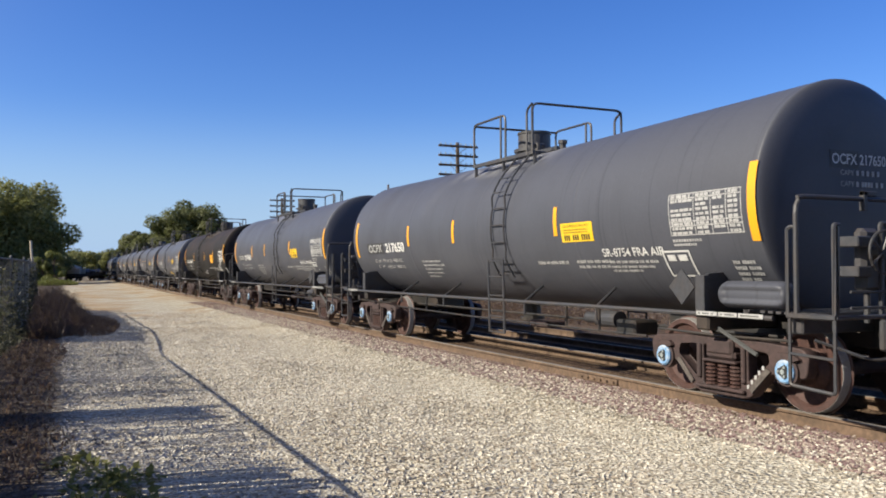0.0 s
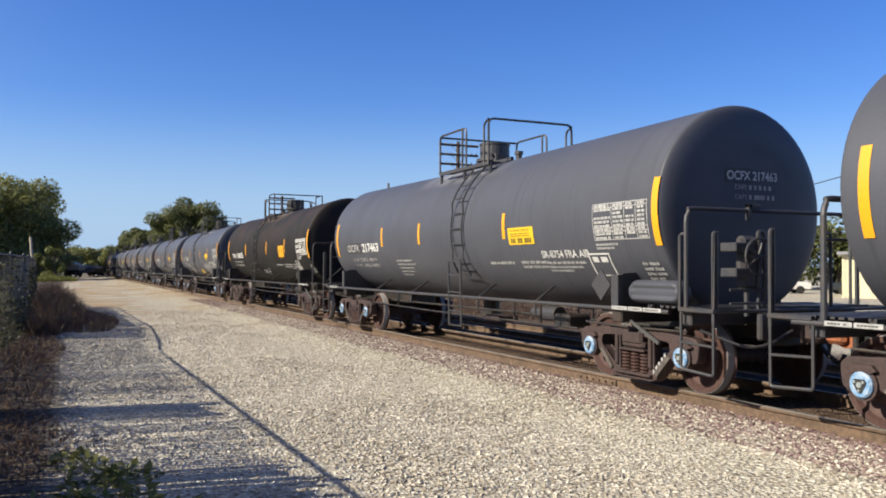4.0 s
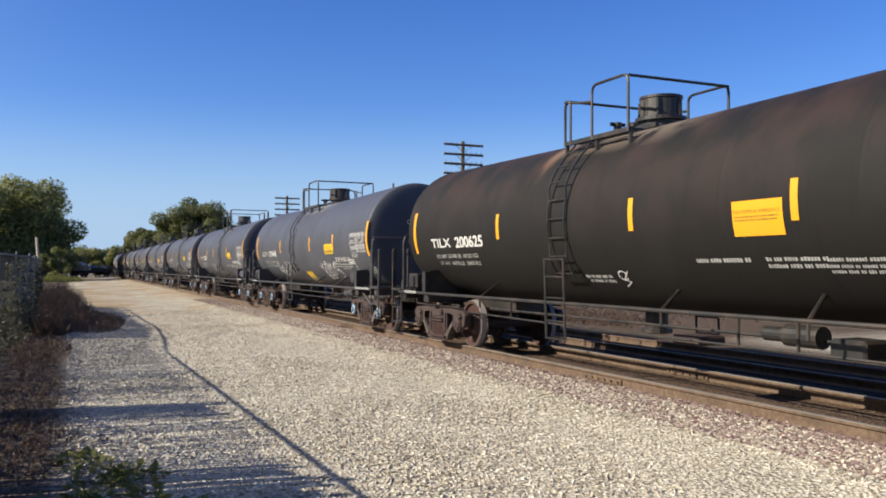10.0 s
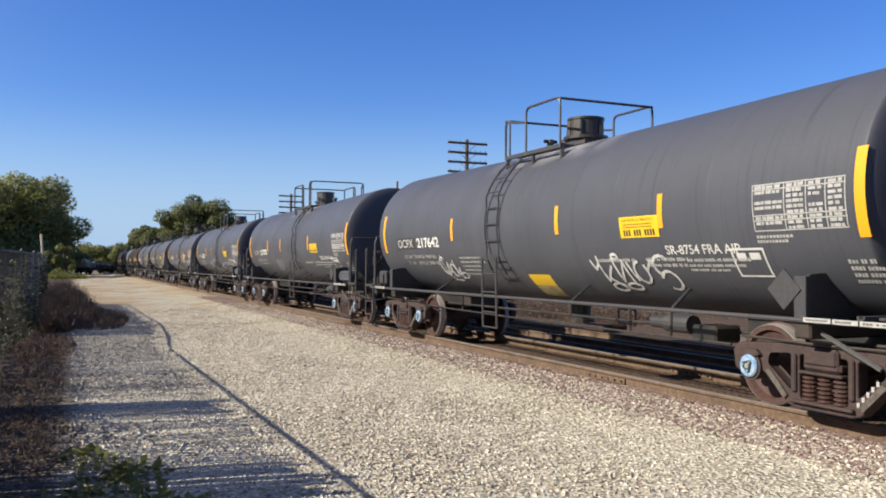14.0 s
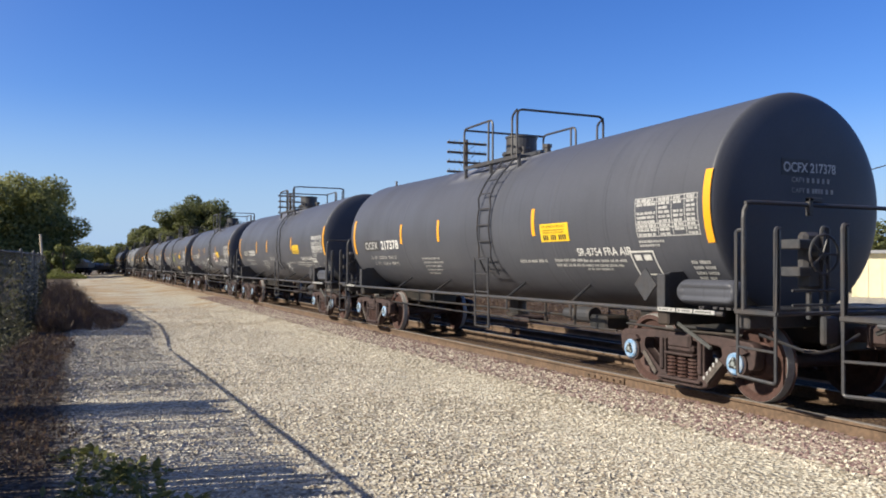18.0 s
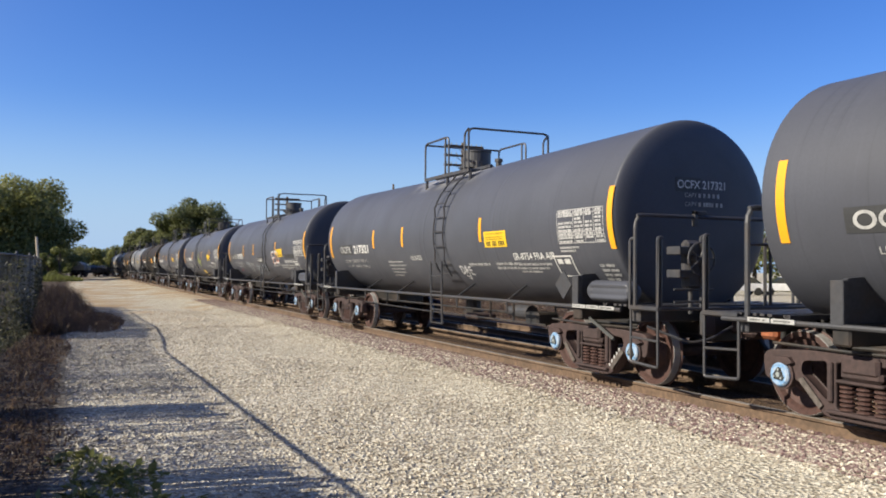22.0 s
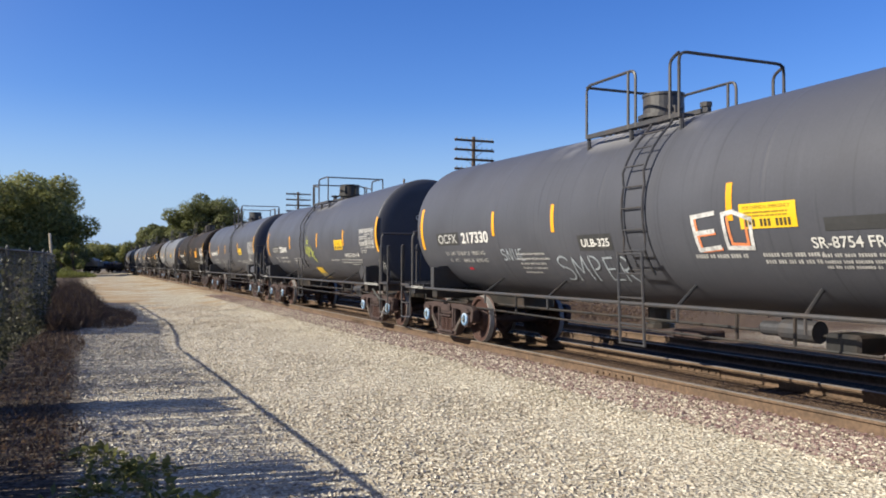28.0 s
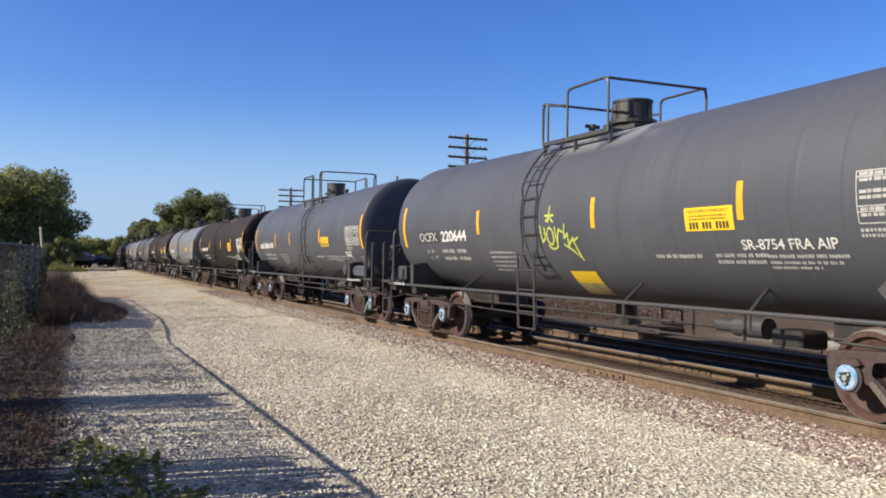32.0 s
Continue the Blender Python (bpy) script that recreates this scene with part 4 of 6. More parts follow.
def build_end(car, e, kind, frame_mat, rng):
    """Stub sill, end beam, coupler, steps, grab irons and railing of one end; e = -1 is the braked end."""
    bm = bmesh.new()
    box(bm, -0.33, 0.33, e * 3.7, e * 6.95, 0.66, 0.98, 0.02)
    box(bm, -0.42, 0.42, e * 6.9, e * 6.97, 0.60, 1.02, 0.015)
    # sill painted black in place of the barrel's shade
    part("stub_sill", bm, "black_frame", car)
    bm = bmesh.new()
    box(bm, -1.36, 1.36, e * 6.55, e * 6.72, 0.84, 1.02, 0.015)
    part("end_beam", bm, frame_mat, car)
    bm = bmesh.new()
    box(bm, -1.38, 1.38, e * 6.0, e * 6.06, 1.0, 1.05)
    deck = part("end_platform", bm, frame_mat, car)
    slat = None
    for i in range(1, 9):
        if slat is None:
            bm = bmesh.new()
            box(bm, -1.38, 1.38, e * 6.02, e * 6.08, 1.025, 1.05)
            slat = part("platform_slat", bm, frame_mat, deck)
        else:
            k = new("platform_slat", slat.data)
            k.parent = deck
            k.location.y = e * 0.1 * i
    bm = bmesh.new()
    box(bm, -0.085, 0.085, e * 6.9, e * 7.2, 0.70, 0.86, 0.02)
    outline(bm, [(e * a, b) for a, b in ((7.16, 0.66), (7.16, 0.92), (7.30, 0.94), (7.40, 0.90), (7.42, 0.70), (7.28, 0.64))], -0.14, 0.16)
    box(bm, -0.22, -0.10, e * 7.22, e * 7.47, 0.68, 0.90, 0.04)
    part("coupler", bm, "orange_rust" if e > 0 else "rust", car)
    bm = bmesh.new()
    pipe(bm, bend([(0.28, e * 6.95, 0.72), (0.30, e * 7.15, 0.50), (0.30, e * 7.32, 0.40), (0.24, e * 7.42, 0.52)], 0.12), 0.028, 8)
    part("brake_hose", bm, "ink", car)
    bm = bmesh.new()
    box(bm, -1.34, 1.34, e * 5.32, e * 5.52, 0.80, 1.0, 0.02)
    # black here too, for the shade under the barrel
    part("body_bolster", bm, "black_frame", car)
    for side in (-1, 1):
        bm = bmesh.new()
        pts = [(1.43, 0.98), (1.43, 1.37), (1.24, 1.42)]
        for i in range(8):
            w = math.asin((TANK_Z - 1.42) / TANK_R) + i * 0.11
            pts.append(((TANK_R - 0.02) * math.cos(w), TANK_Z - (TANK_R - 0.02) * math.sin(w)))
        pts.append((0.33, 0.98))
        a = [bm.verts.new((side * x, e * 5.40, z)) for x, z in pts]
        b = [bm.verts.new((side * x, e * 5.45, z)) for x, z in pts]
        bm.faces.new(a), bm.faces.new(b[::-1])
        for i in range(len(pts)):
            j = (i + 1) % len(pts)
            bm.faces.new((a[i], b[i], b[j], a[j]))
        bmesh.ops.recalc_face_normals(bm, faces=bm.faces)
        box(bm, side * 1.36, side * 1.44, e * 5.36, e * 5.50, 0.98, 1.40, 0.006)
        part("saddle", bm, frame_mat, car)
        # corner steps and grab irons
        bm = bmesh.new()
        x = side * 1.42
        pipe(bm, bend([(x, e * 6.62, 1.0), (x, e * 6.62, 0.36), (x, e * 7.12, 0.33), (x, e * 7.12, 1.05)], 0.04), 0.018, 6)
        rod(bm, (x, e * 6.62, 0.66), (x, e * 7.12, 0.64), 0.015, 6)
        rod(bm, (x, e * 6.62, 1.02), (x, e * 7.14, 1.02), 0.03, 6)
        part("corner_step", bm, frame_mat, car)
        if e < 0 and frame_mat == "black_frame":
            bm = bmesh.new()
            rod(bm, (x * 0.70, e * 6.62, 1.04), (x * 0.08, e * 6.54, 1.78), 0.018, 6)
            part("hoop_brace", bm, frame_mat, car)
        elif e < 0:
            bm = bmesh.new()
            pipe(bm, bend([(x, e * 6.60, 1.0), (x, e * 6.60, 1.87), (x - side * 0.02, e * 6.70, 1.87), (x - side * 0.02, e * 6.70, 1.0)], 0.05), 0.02, 6)
            pipe(bm, bend([(x, e * 7.12, 0.9), (x, e * 7.12, 1.87), (x - side * 0.09, e * 7.12, 1.87), (x - side * 0.09, e * 7.12, 1.0)], 0.05), 0.022, 6)
            part("grab_iron", bm, frame_mat, car)
        else:
            bm = bmesh.new()
            pipe(bm, bend([(x, e * 7.12, 0.9), (x, e * 7.12, 1.87), (x - side * 0.09, e * 7.12, 1.87), (x - side * 0.09, e * 7.12, 1.0)], 0.05), 0.022, 6)
            part("grab_iron", bm, frame_mat, car)
    bm = bmesh.new()
    y, z = (e * 6.70, 2.16) if e < 0 else (e * 6.50, 2.13)
    pipe(bm, bend([(-1.42, y, 1.0), (-1.42, y, z), (1.42, y, z), (1.42, y, 1.0)], 0.16), 0.024 if e < 0 else 0.03, 8)
    if e < 0:
        box(bm, -0.46, -0.40, y - 0.03, y + 0.03, z - 0.12, z + 0.08, 0.008)
        box(bm, -0.46, -0.26, y - 0.03, y + 0.03, z + 0.03, z + 0.08, 0.008)
    if e > 0:
        rod(bm, (-1.42, y, 1.75), (1.42, y, 1.75), 0.016, 6)
    part("end_railing", bm, frame_mat, car)
    bm = bmesh.new()
    rod(bm, (-1.42, e * 7.13, 1.02), (1.42, e * 7.13, 1.02), 0.022, 6)
    part("end_handhold", bm, frame_mat, car)
    if e < 0 and frame_mat != "black_frame":
        for x, w in ((-0.62, 0.09), (0.42, 0.09)):
            bm = bmesh.new()
            pipe(bm, bend([(x, -7.02, 1.0), (x, -7.02, 1.9), (x + w, -7.02, 1.9), (x + w, -7.02, 1.0)], 0.05), 0.022, 6)
            part("brake_post", bm, frame_mat, car)
    if e > 0 and kind == 2:
        bm = bmesh.new()
        box(bm, -1.30, -0.92, 5.98, 6.40, 1.06, 1.36, 0.03)
        rod(bm, (-1.1, 5.9, 1.22), (-1.1, 6.55, 1.22), 0.09, 12)
        box(bm, -1.34, -1.28, 6.05, 6.16, 1.10, 1.30, 0.01)
        valve = part("brake_valve", bm, frame_mat, car)
        bm = bmesh.new()
        pipe(bm, bend([(-1.34, 6.5, 1.22), (-1.40, 6.62, 1.22), (-1.40, 6.62, 1.0), (-1.2, 6.9, 0.9)], 0.06), 0.022, 6)
        part("valve_pipe", bm, "galv", valve)
    if e < 0 and kind == 1:
        for z in (1.72, 1.44):
            bm = bmesh.new()
            box(bm, -1.02, -0.84, -7.10, -6.86, z - 0.05, z + 0.05, 0.01)
            part("brake_step", bm, frame_mat, car)
        for z in (1.25, 1.1):
            bm = bmesh.new()
            rod(bm, (-1.05, -7.04, z), (-0.45, -7.04, z), 0.014, 6)
            part("handhold", bm, frame_mat, car)
        bm = bmesh.new()
        box(bm, -0.84, -0.60, -7.02, -6.88, 1.25, 1.85, 0.04)
        rod(bm, (-0.72, -7.02, 1.62), (-0.72, -7.12, 1.62), 0.06, 10)
        rod(bm, (-0.72, -6.95, 0.95), (-0.72, -6.95, 1.3), 0.03, 8)
        part("brake_housing", bm, frame_mat, car)
        bm = bmesh.new()
        n = 20
        pipe(bm, [(-0.72 + 0.20 * math.cos(i * math.tau / n), -7.14, 1.62 + 0.20 * math.sin(i * math.tau / n)) for i in range(n + 1)], 0.015, 6)
        for i in range(5):
            w = i * math.tau / 5
            rod(bm, (-0.72, -7.12, 1.62), (-0.72 + 0.20 * math.cos(w), -7.14, 1.62 + 0.20 * math.sin(w)), 0.012, 6)
        part("brake_wheel", bm, frame_mat, car)
        bm = bmesh.new()
        pipe(bm, bend([(-1.30, -6.85, 0.80), (-0.95, -7.2, 0.62), (-0.70, -7.25, 0.66), (-0.30, -7.2, 0.80)], 0.1), 0.016, 6)
        box(bm, -0.62, -0.42, -7.06, -6.98, 0.68, 0.98, 0.02)
        part("uncoupling_lever", bm, frame_mat, car)


def build_car(kind, paint, mark="", number="", strips=None, shift=0.0):
    """A tank car; kind 1 has its ladder ahead of the dome, kind 2 behind it. The braked end is at -y."""
    rng = random.Random(kind * 100 + len(number))
    frame_mat = "black_frame" if paint == "black" else "frame"
    car = new("tank_car")
    car.empty_display_size = 0.5
    white = "white"
    # the barrel with dished ends and weld seams
    lo, hi = (-6.41 if kind == 1 else -6.30), 6.42
    bm = bmesh.new()
    rs = [0.015, 0.2, 0.4, 0.6, 0.72, 0.8, 0.86, 0.905, 0.94, 0.965, 0.983, 0.994, 0.999]
    prof = [(lo - DISH * math.sqrt(1 - r ** FLAT), TANK_R * r) for r in rs] + [(lo, TANK_R), (lo + 0.04, TANK_R)]
    for sy in ((-3.1, -0.15, 2.9) if kind == 1 else (-4.3, -2.55, 1.05, 3.2)):
        prof += [(sy - 0.06, TANK_R), (sy - 0.02, TANK_R), (sy - 0.01, TANK_R + 0.0015), (sy + 0.01, TANK_R + 0.0015), (sy + 0.02, TANK_R), (sy + 0.06, TANK_R)]
    prof += [(hi - 0.04, TANK_R), (hi, TANK_R)] + [(hi + DISH * math.sqrt(1 - r ** FLAT), TANK_R * r) for r in rs[::-1]]
    mid = next(i for i, q in enumerate(prof) if q[0] > 0.2)
    prof.insert(mid, (0.2, TANK_R))
    lathe(bm, prof, "Y", 80, (0, 0, TANK_Z))
    for p in bm.verts:
        p.co.z += sag(p.co.y)
    tank = part("tank", bm, paint, car, smooth=True)
    # dome nozzle, bonnet and valves
    bm = bmesh.new()
    lathe(bm, [(3.40, 0.30), (3.56, 0.30), (3.56, 0.36), (3.61, 0.36), (3.61, 0.29), (3.87, 0.285), (3.88, 0.30), (3.915, 0.30), (3.92, 0.25)], "Z", 28, (0, 0, 0))
    if kind == 2:
        for w in (2.2, 3.0, 3.9, 5.0, 0.4, 1.3):
            c, k = math.cos(w), math.sin(w)
            fin = bmesh.new()
            rod(fin, (0.30 * c, 0.30 * k, 3.62), (0.29 * c, 0.29 * k, 3.86), 0.035, 4)
            part("hatch_fin", fin, "black_frame", car)
    part("hatch", bm, "black_frame" if kind == 2 else frame_mat, car)
    if kind == 1:
        bm = bmesh.new()
        box(bm, -0.1, 0.1, 0.30, 0.42, 3.59, 3.69, 0.02)
        rod(bm, (0, 0.36, 3.51), (0, 0.36, 3.75), 0.03, 6)
        part("hatch_latch", bm, frame_mat, car)
    d = -1 if kind == 1 else 1
    bm = bmesh.new()
    rod(bm, (0.1, d * 0.75, 3.42), (0.1, d * 0.75, 3.62), 0.06, 10)
    rod(bm, (0.1, d * 0.75, 3.62), (0.1, d * 0.75, 3.68), 0.08, 10)
    part("valve", bm, frame_mat, car)
    bm = bmesh.new()
    rod(bm, (-0.3, d * 0.6, 3.40), (-0.3, d * 0.6, 3.63), 0.06, 10)
    rod(bm, (-0.42, d * 0.6, 3.60), (-0.18, d * 0.6, 3.60), 0.03, 8)
    part("valve", bm, frame_mat, car)
    # walkway round the hatch: frame, grating, railing
    ya, yb = (0.63, -1.37) if kind == 1 else (-0.40 if paint == "black" else -0.60, 1.10)
    bm = bmesh.new()
    for x in (-0.86, -0.40, 0.40, 0.86):
        top = 3.37 if abs(x) > 0.5 else 3.47
        box(bm, x - 0.03, x + 0.03, ya, yb, top - 0.06, top)
    n = 14
    for i in range(n):
        y = ya + (yb - ya) * (i + 0.5) / n
        for s in (-1, 1):
            box(bm, s * 0.60, s * 0.84, y - 0.02, y + 0.02, 3.345, 3.375)
    for y in (ya, (ya + yb) / 2, yb):
        for s in (-1, 1):
            rod(bm, (s * 0.84, y, 3.35), (s * 0.84, y, TANK_Z - 0.08 + math.sqrt(TANK_R ** 2 - 0.84 ** 2)), 0.03, 6)
    part("walkway", bm, frame_mat, car)
    yg0, yg1 = (-0.51, -1.37) if kind == 1 else (0.42, 1.10)
    top_z = 4.13 if kind == 1 else 3.99
    rail_pts = [
        bend([(-0.88, ya, 3.31), (-0.88, ya, 4.09), (-0.88, yg0, 4.09), (-0.88, yg0, 3.31)], 0.12),
        bend([(-0.88, yg1, 3.31), (-0.88, yg1, top_z), (0.85, yg1, top_z), (0.85, yg1, 3.31)], 0.12),
        bend([(0.86, ya, 3.31), (0.86, ya, 4.09), (0.86, yg0, 4.09), (0.86, yg0, 3.31)], 0.12),
        bend([(-0.88, ya, 4.07), (0.86, ya, 4.07)], 0.1),
    ]
    if kind == 1:
        for x in (-0.88, 0.86):
            rail_pts.append([(x, yg0 + 0.16, 3.31), (x, yg0 + 0.16, 4.09)])
        rail_pts.append(bend([(-0.88, yg1 + 0.17, 3.31), (-0.88, yg1 + 0.17, 4.05), (-0.88, yg1, 4.12)], 0.12))
        rail_pts.append(bend([(0.85, yg1, 4.10), (0.85, yg1 + 0.18, 4.02), (0.85, yg1 + 0.18, 3.31)], 0.12))
    if kind == 2:
        for x in (-0.88, 0.86):
            rail_pts.append(bend([(x, yg1, 3.97), (x, yg1 - 0.35, 3.90), (x, yg0, 3.86)], 0.2))
            rail_pts.append(bend([(x, yg1, 3.97), (x, yg1 - 0.14, 3.97), (x, yg1 - 0.14, 3.31)], 0.06))
    for pts in rail_pts:
        bm = bmesh.new()
        pipe(bm, pts, 0.021, 6)
        part("railing", bm, frame_mat, car)
    # ladders on both flanks
    yl = -1.04 if kind == 1 else 0.64 if paint == "black" else 0.76
    for side in (-1, 1):
        bm = bmesh.new()
        for y in (yl - 0.21, yl + 0.21):
            pts = [(-0.80, y, 3.38)] + [tuple(on_tank(y, 1.1 - 1.9 * i / 12, 0.10)) for i in range(13)]
            pipe(bm, [(-side * p[0], p[1], p[2]) for p in pts], 0.017, 6)
            y2 = y + (0.03 if y > yl else -0.03)
            rod(bm, (side * 1.44, y2, 1.62), (side * 1.44, y2 - 0.05, 0.46), 0.02, 6)
        ladder = part("ladder", bm, frame_mat, car)
        for i in range(8):
            p = on_tank(yl, 1.05 - 0.255 * i, 0.10)
            bm = bmesh.new()
            rod(bm, (-side * p.x, yl - 0.21, p.z), (-side * p.x, yl + 0.21, p.z), 0.012, 6)
            part("rung", bm, frame_mat, ladder)
        for z in (0.47, 0.72, 1.05, 1.35, 1.6):
            k = 0.05 * (1.62 - z) / 1.16
            bm = bmesh.new()
            rod(bm, (side * 1.44, yl - 0.24 - k, z), (side * 1.44, yl + 0.24 - k, z), 0.013, 6)
            part("rung", bm, frame_mat, ladder)
        # side rail and its struts
        bm = bmesh.new()
        pipe(bm, [(side * 1.42, -6.58, 0.98), (side * 1.42, 6.58, 0.98)], 0.026, 8)
        part("side_rail", bm, frame_mat, car)
        for y in ((2.94, 0.93, -1.9, -3.7) if kind == 1 else (2.94, -1.62, -3.68)):
            bm = bmesh.new()
            p = on_tank(y, -1.05, 0.0)
            rod(bm, (side * 1.42, y, 0.98), (-side * p.x, y + 0.22, p.z), 0.022, 6)
            rod(bm, (side * 1.42, y, 0.99), (side * 1.42, y, 0.80), 0.018, 6)
            part("strut", bm, frame_mat, car)
    # brake gear and piping below the barrel
    bm = bmesh.new()
    pipe(bm, [(-0.55, -6.4, 0.72), (-0.55, 6.4, 0.72)], 0.022, 6)
    pipe(bm, bend([(-0.95, -4.2, 0.62), (-0.95, 0.5, 0.62), (-0.95, 4.2, 0.66)], 0.1), 0.016, 6)
    for y in (-3.2, -2.4, 2.6):
        rod(bm, (-0.95, y, 0.62), (-0.95, y, 0.95), 0.02, 6)
    # pipe and both valves below are black to carry the barrel's shade
    part("brake_pipe", bm, "black_frame", car)
    bm = bmesh.new()
    rod(bm, (-0.6, -3.2, 0.76), (-0.6, -2.75, 0.76), 0.12, 14)
    rod(bm, (-0.6, -2.75, 0.76), (-0.6, -2.45, 0.76), 0.08, 14)
    part("brake_cylinder", bm, frame_mat, car)
    bm = bmesh.new()
    box(bm, -0.95, -0.55, -3.95, -3.55, 0.60, 0.80, 0.03)
    part("control_valve", bm, "black_frame", car)
    bm = bmesh.new()
    box(bm, -0.85, -0.45, -1.7, -1.2, 0.55, 0.66, 0.02)
    part("brake_lever", bm, "rust", car)
    bm = bmesh.new()
    rod(bm, (0.0, 0.1, 0.85), (0.0, 0.1, 0.55), 0.16, 12)
    rod(bm, (0.0, 0.1, 0.62), (0.0, 0.1, 0.56), 0.22, 12)
    part("outlet_valve", bm, "black_frame", car)
    bm = bmesh.new()
    rod(bm, (-1.2, -5.42, 0.94), (-1.2, -6.22, 0.58), 0.024, 6)
    part("release_rod", bm, "galv", car)
    if kind == 1:
        bm = bmesh.new()
        lathe(bm, [(-6.68, 0.01), (-6.675, 0.07), (-6.65, 0.12), (-6.61, 0.14), (-6.57, 0.143), (-5.91, 0.143), (-5.87, 0.14), (-5.83, 0.12), (-5.805, 0.07), (-5.80, 0.01)], "Y", 32, (-1.22, 0, 1.20))
        part("air_reservoir", bm, paint, car, smooth=True)
    # bright strips, placards and stencils
    for y, h in ((5.86, 0.40), (-6.27 if kind == 1 else -6.10, 0.40)):
        bm = bmesh.new()
        decal(bm, y + 0.055, y - 0.055, -h, h + 0.03, 0.005)
        part("end_strip", bm, "yellow", car)
    for y in strips or ((2.73, 0.76, -2.66) if kind == 1 else (2.50, -0.86, -3.48)):
        bm = bmesh.new()
        decal(bm, y + 0.045, y - 0.045, -0.205, 0.205, 0.005)
        part("yellow_strip", bm, "yellow", car)
    py = -2.80 if kind == 1 else -2.64
    bm = bmesh.new()
    if paint == "black":
        decal(bm, py - 0.04, py - 0.70, -0.34, 0.03, 0.006)
    else:
        decal(bm, py, py - 0.74, -0.305, -0.04, 0.006)
    pl = part("placard", bm, "placard" if paint != "black" else "yellow", car)
    letters("placard_heading", "FOR CHEMICAL EMERGENCY", py - 0.05, -0.10, 0.036, "faint_ink", pl, 0.62, bold=0.0, off=0.009)
    bars("placard_writing", [(py - 0.07, -0.145, 0.58, 0.018), (py - 0.07, -0.18, 0.56, 0.018)], "faint_ink", pl, rng, 0.25, 0.009)
    if paint != "black":
        bm = bmesh.new()
        for i in range(12):
            if i not in (3, 7):
                decal(bm, py - 0.07 - i * 0.051, py - 0.104 - i * 0.051, -0.282, -0.205, 0.009)
        tagged(part("placard_writing", bm, "placard_ink", pl), kind="stuff")
    bm = bmesh.new()
    tx = -0.18 if kind == 1 else 0.0
    y0, y1 = -4.86 + tx, -5.96 + tx
    rows = [0.17 - i * 0.052 for i in range(10)]
    for v in (rows[0], rows[1], rows[6], rows[7], rows[9]):
        decal(bm, y0, y1, v - 0.006, v + 0.006, 0.005)
    for u in (0.0, 0.40, 0.66, 0.88, 1.09):
        decal(bm, y0 - u + 0.006, y0 - u - 0.006, rows[9], rows[0], 0.0055)
    ink = "dim" if paint != "black" else "white"
    tb = part("test_table", bm, ink, car)
    bm = bmesh.new()
    for i, v in enumerate(rows[:9]):
        for u0, u1 in ((0.03, 0.38), (0.43, 0.63), (0.69, 0.85), (0.91, 1.06)):
            if rng.random() < 0.12:
                continue
            u = u0
            while u < u1 - 0.03:
                k = rng.uniform(0.03, 0.09)
                decal(bm, y0 - u, y0 - min(u1, u + k), v - 0.043, v - rng.choice((0.010, 0.013)), 0.006)
                u += k + rng.choice((0.008, 0.012, 0.02))
    for i in range(2):
        u = 0.0
        while u < (0.45, 0.36)[i]:
            k = rng.uniform(0.02, 0.04)
            decal(bm, y0 - u, y0 - u - k, -0.375 - i * 0.05, -0.345 - i * 0.05, 0.006)
            u += k + 0.012
    tagged(part("table_writing", bm, ink, tb), kind="stuff")
    if mark:
        if paint != "black":
            bm = bmesh.new()
            decal(bm, 5.16, 4.16, -0.33, -0.09, 0.004)
            part("painted_patch", bm, "patch_black", car)
        letters("reporting_mark", mark, 5.08, -0.29, 0.17, "dim" if paint != "black" else "white", car, 0.84, bold=0.004)
        letters("car_number", number, 4.04, -0.30, 0.19, "white", car, 1.06, bold=0.008)
        zm = 2.58 if kind == 1 else 2.52
        if paint != "black":
            bm = bmesh.new()
            y = end_y(-0.36, zm, lo, -1)
            outline(bm, [(y - 0.005, zm - 0.045), (y - 0.005, zm + 0.145), (y + 0.004, zm + 0.145), (y + 0.004, zm - 0.045)], -0.36, 0.06)
            part("painted_patch", bm, "patch_black", car)
        letters("end_mark", mark + " " + number, -0.34, zm, 0.11, "white", car, 0.82, end_face=lo, bold=0.003)
        for z in (2.46, 2.34) if kind == 1 else (2.375, 2.255):
            letters("end_writing", "CAPY", -0.22, z, 0.06, "dim", car, end_face=lo)
            bm = bmesh.new()
            u = 0.02
            while u < 0.40:
                y = end_y(u, z, lo, -1) - 0.008
                box(bm, u, u + 0.035, y, y + 0.006, z, z + 0.055)
                u += rng.choice((0.045, 0.045, 0.08))
            tagged(part("end_writing", bm, "dim", car), kind="stuff")
        v = -0.50 if paint == "black" else -0.53
        limit, weight = {"217650": ("220100 LB   99800 KG", "65300 LB   29600 KG"), "217463": ("220100 LB   99800 KG", "65900 LB   29900 KG"), "217642": ("220100 LB   99800 KG", "65900 LB   29900 KG"),
                         "217378": ("220200 LB   99850 KG", "65800 LB   29850 KG"), "217321": ("220000 LB   99750 KG", "66000 LB   29950 KG"), "217330": ("219600 LB   99600 KG", "66400 LB   30100 KG")}.get(number, ("", ""))
        letters("load_limit", "LD LMT 223300 LB  101250 KG" if paint == "black" else "LD  LMT  " + limit, 4.98 if paint == "black" else 4.88, v, 0.075, "dim", car, 1.70 if paint == "black" else 1.62 if limit else None, bold=0.001)
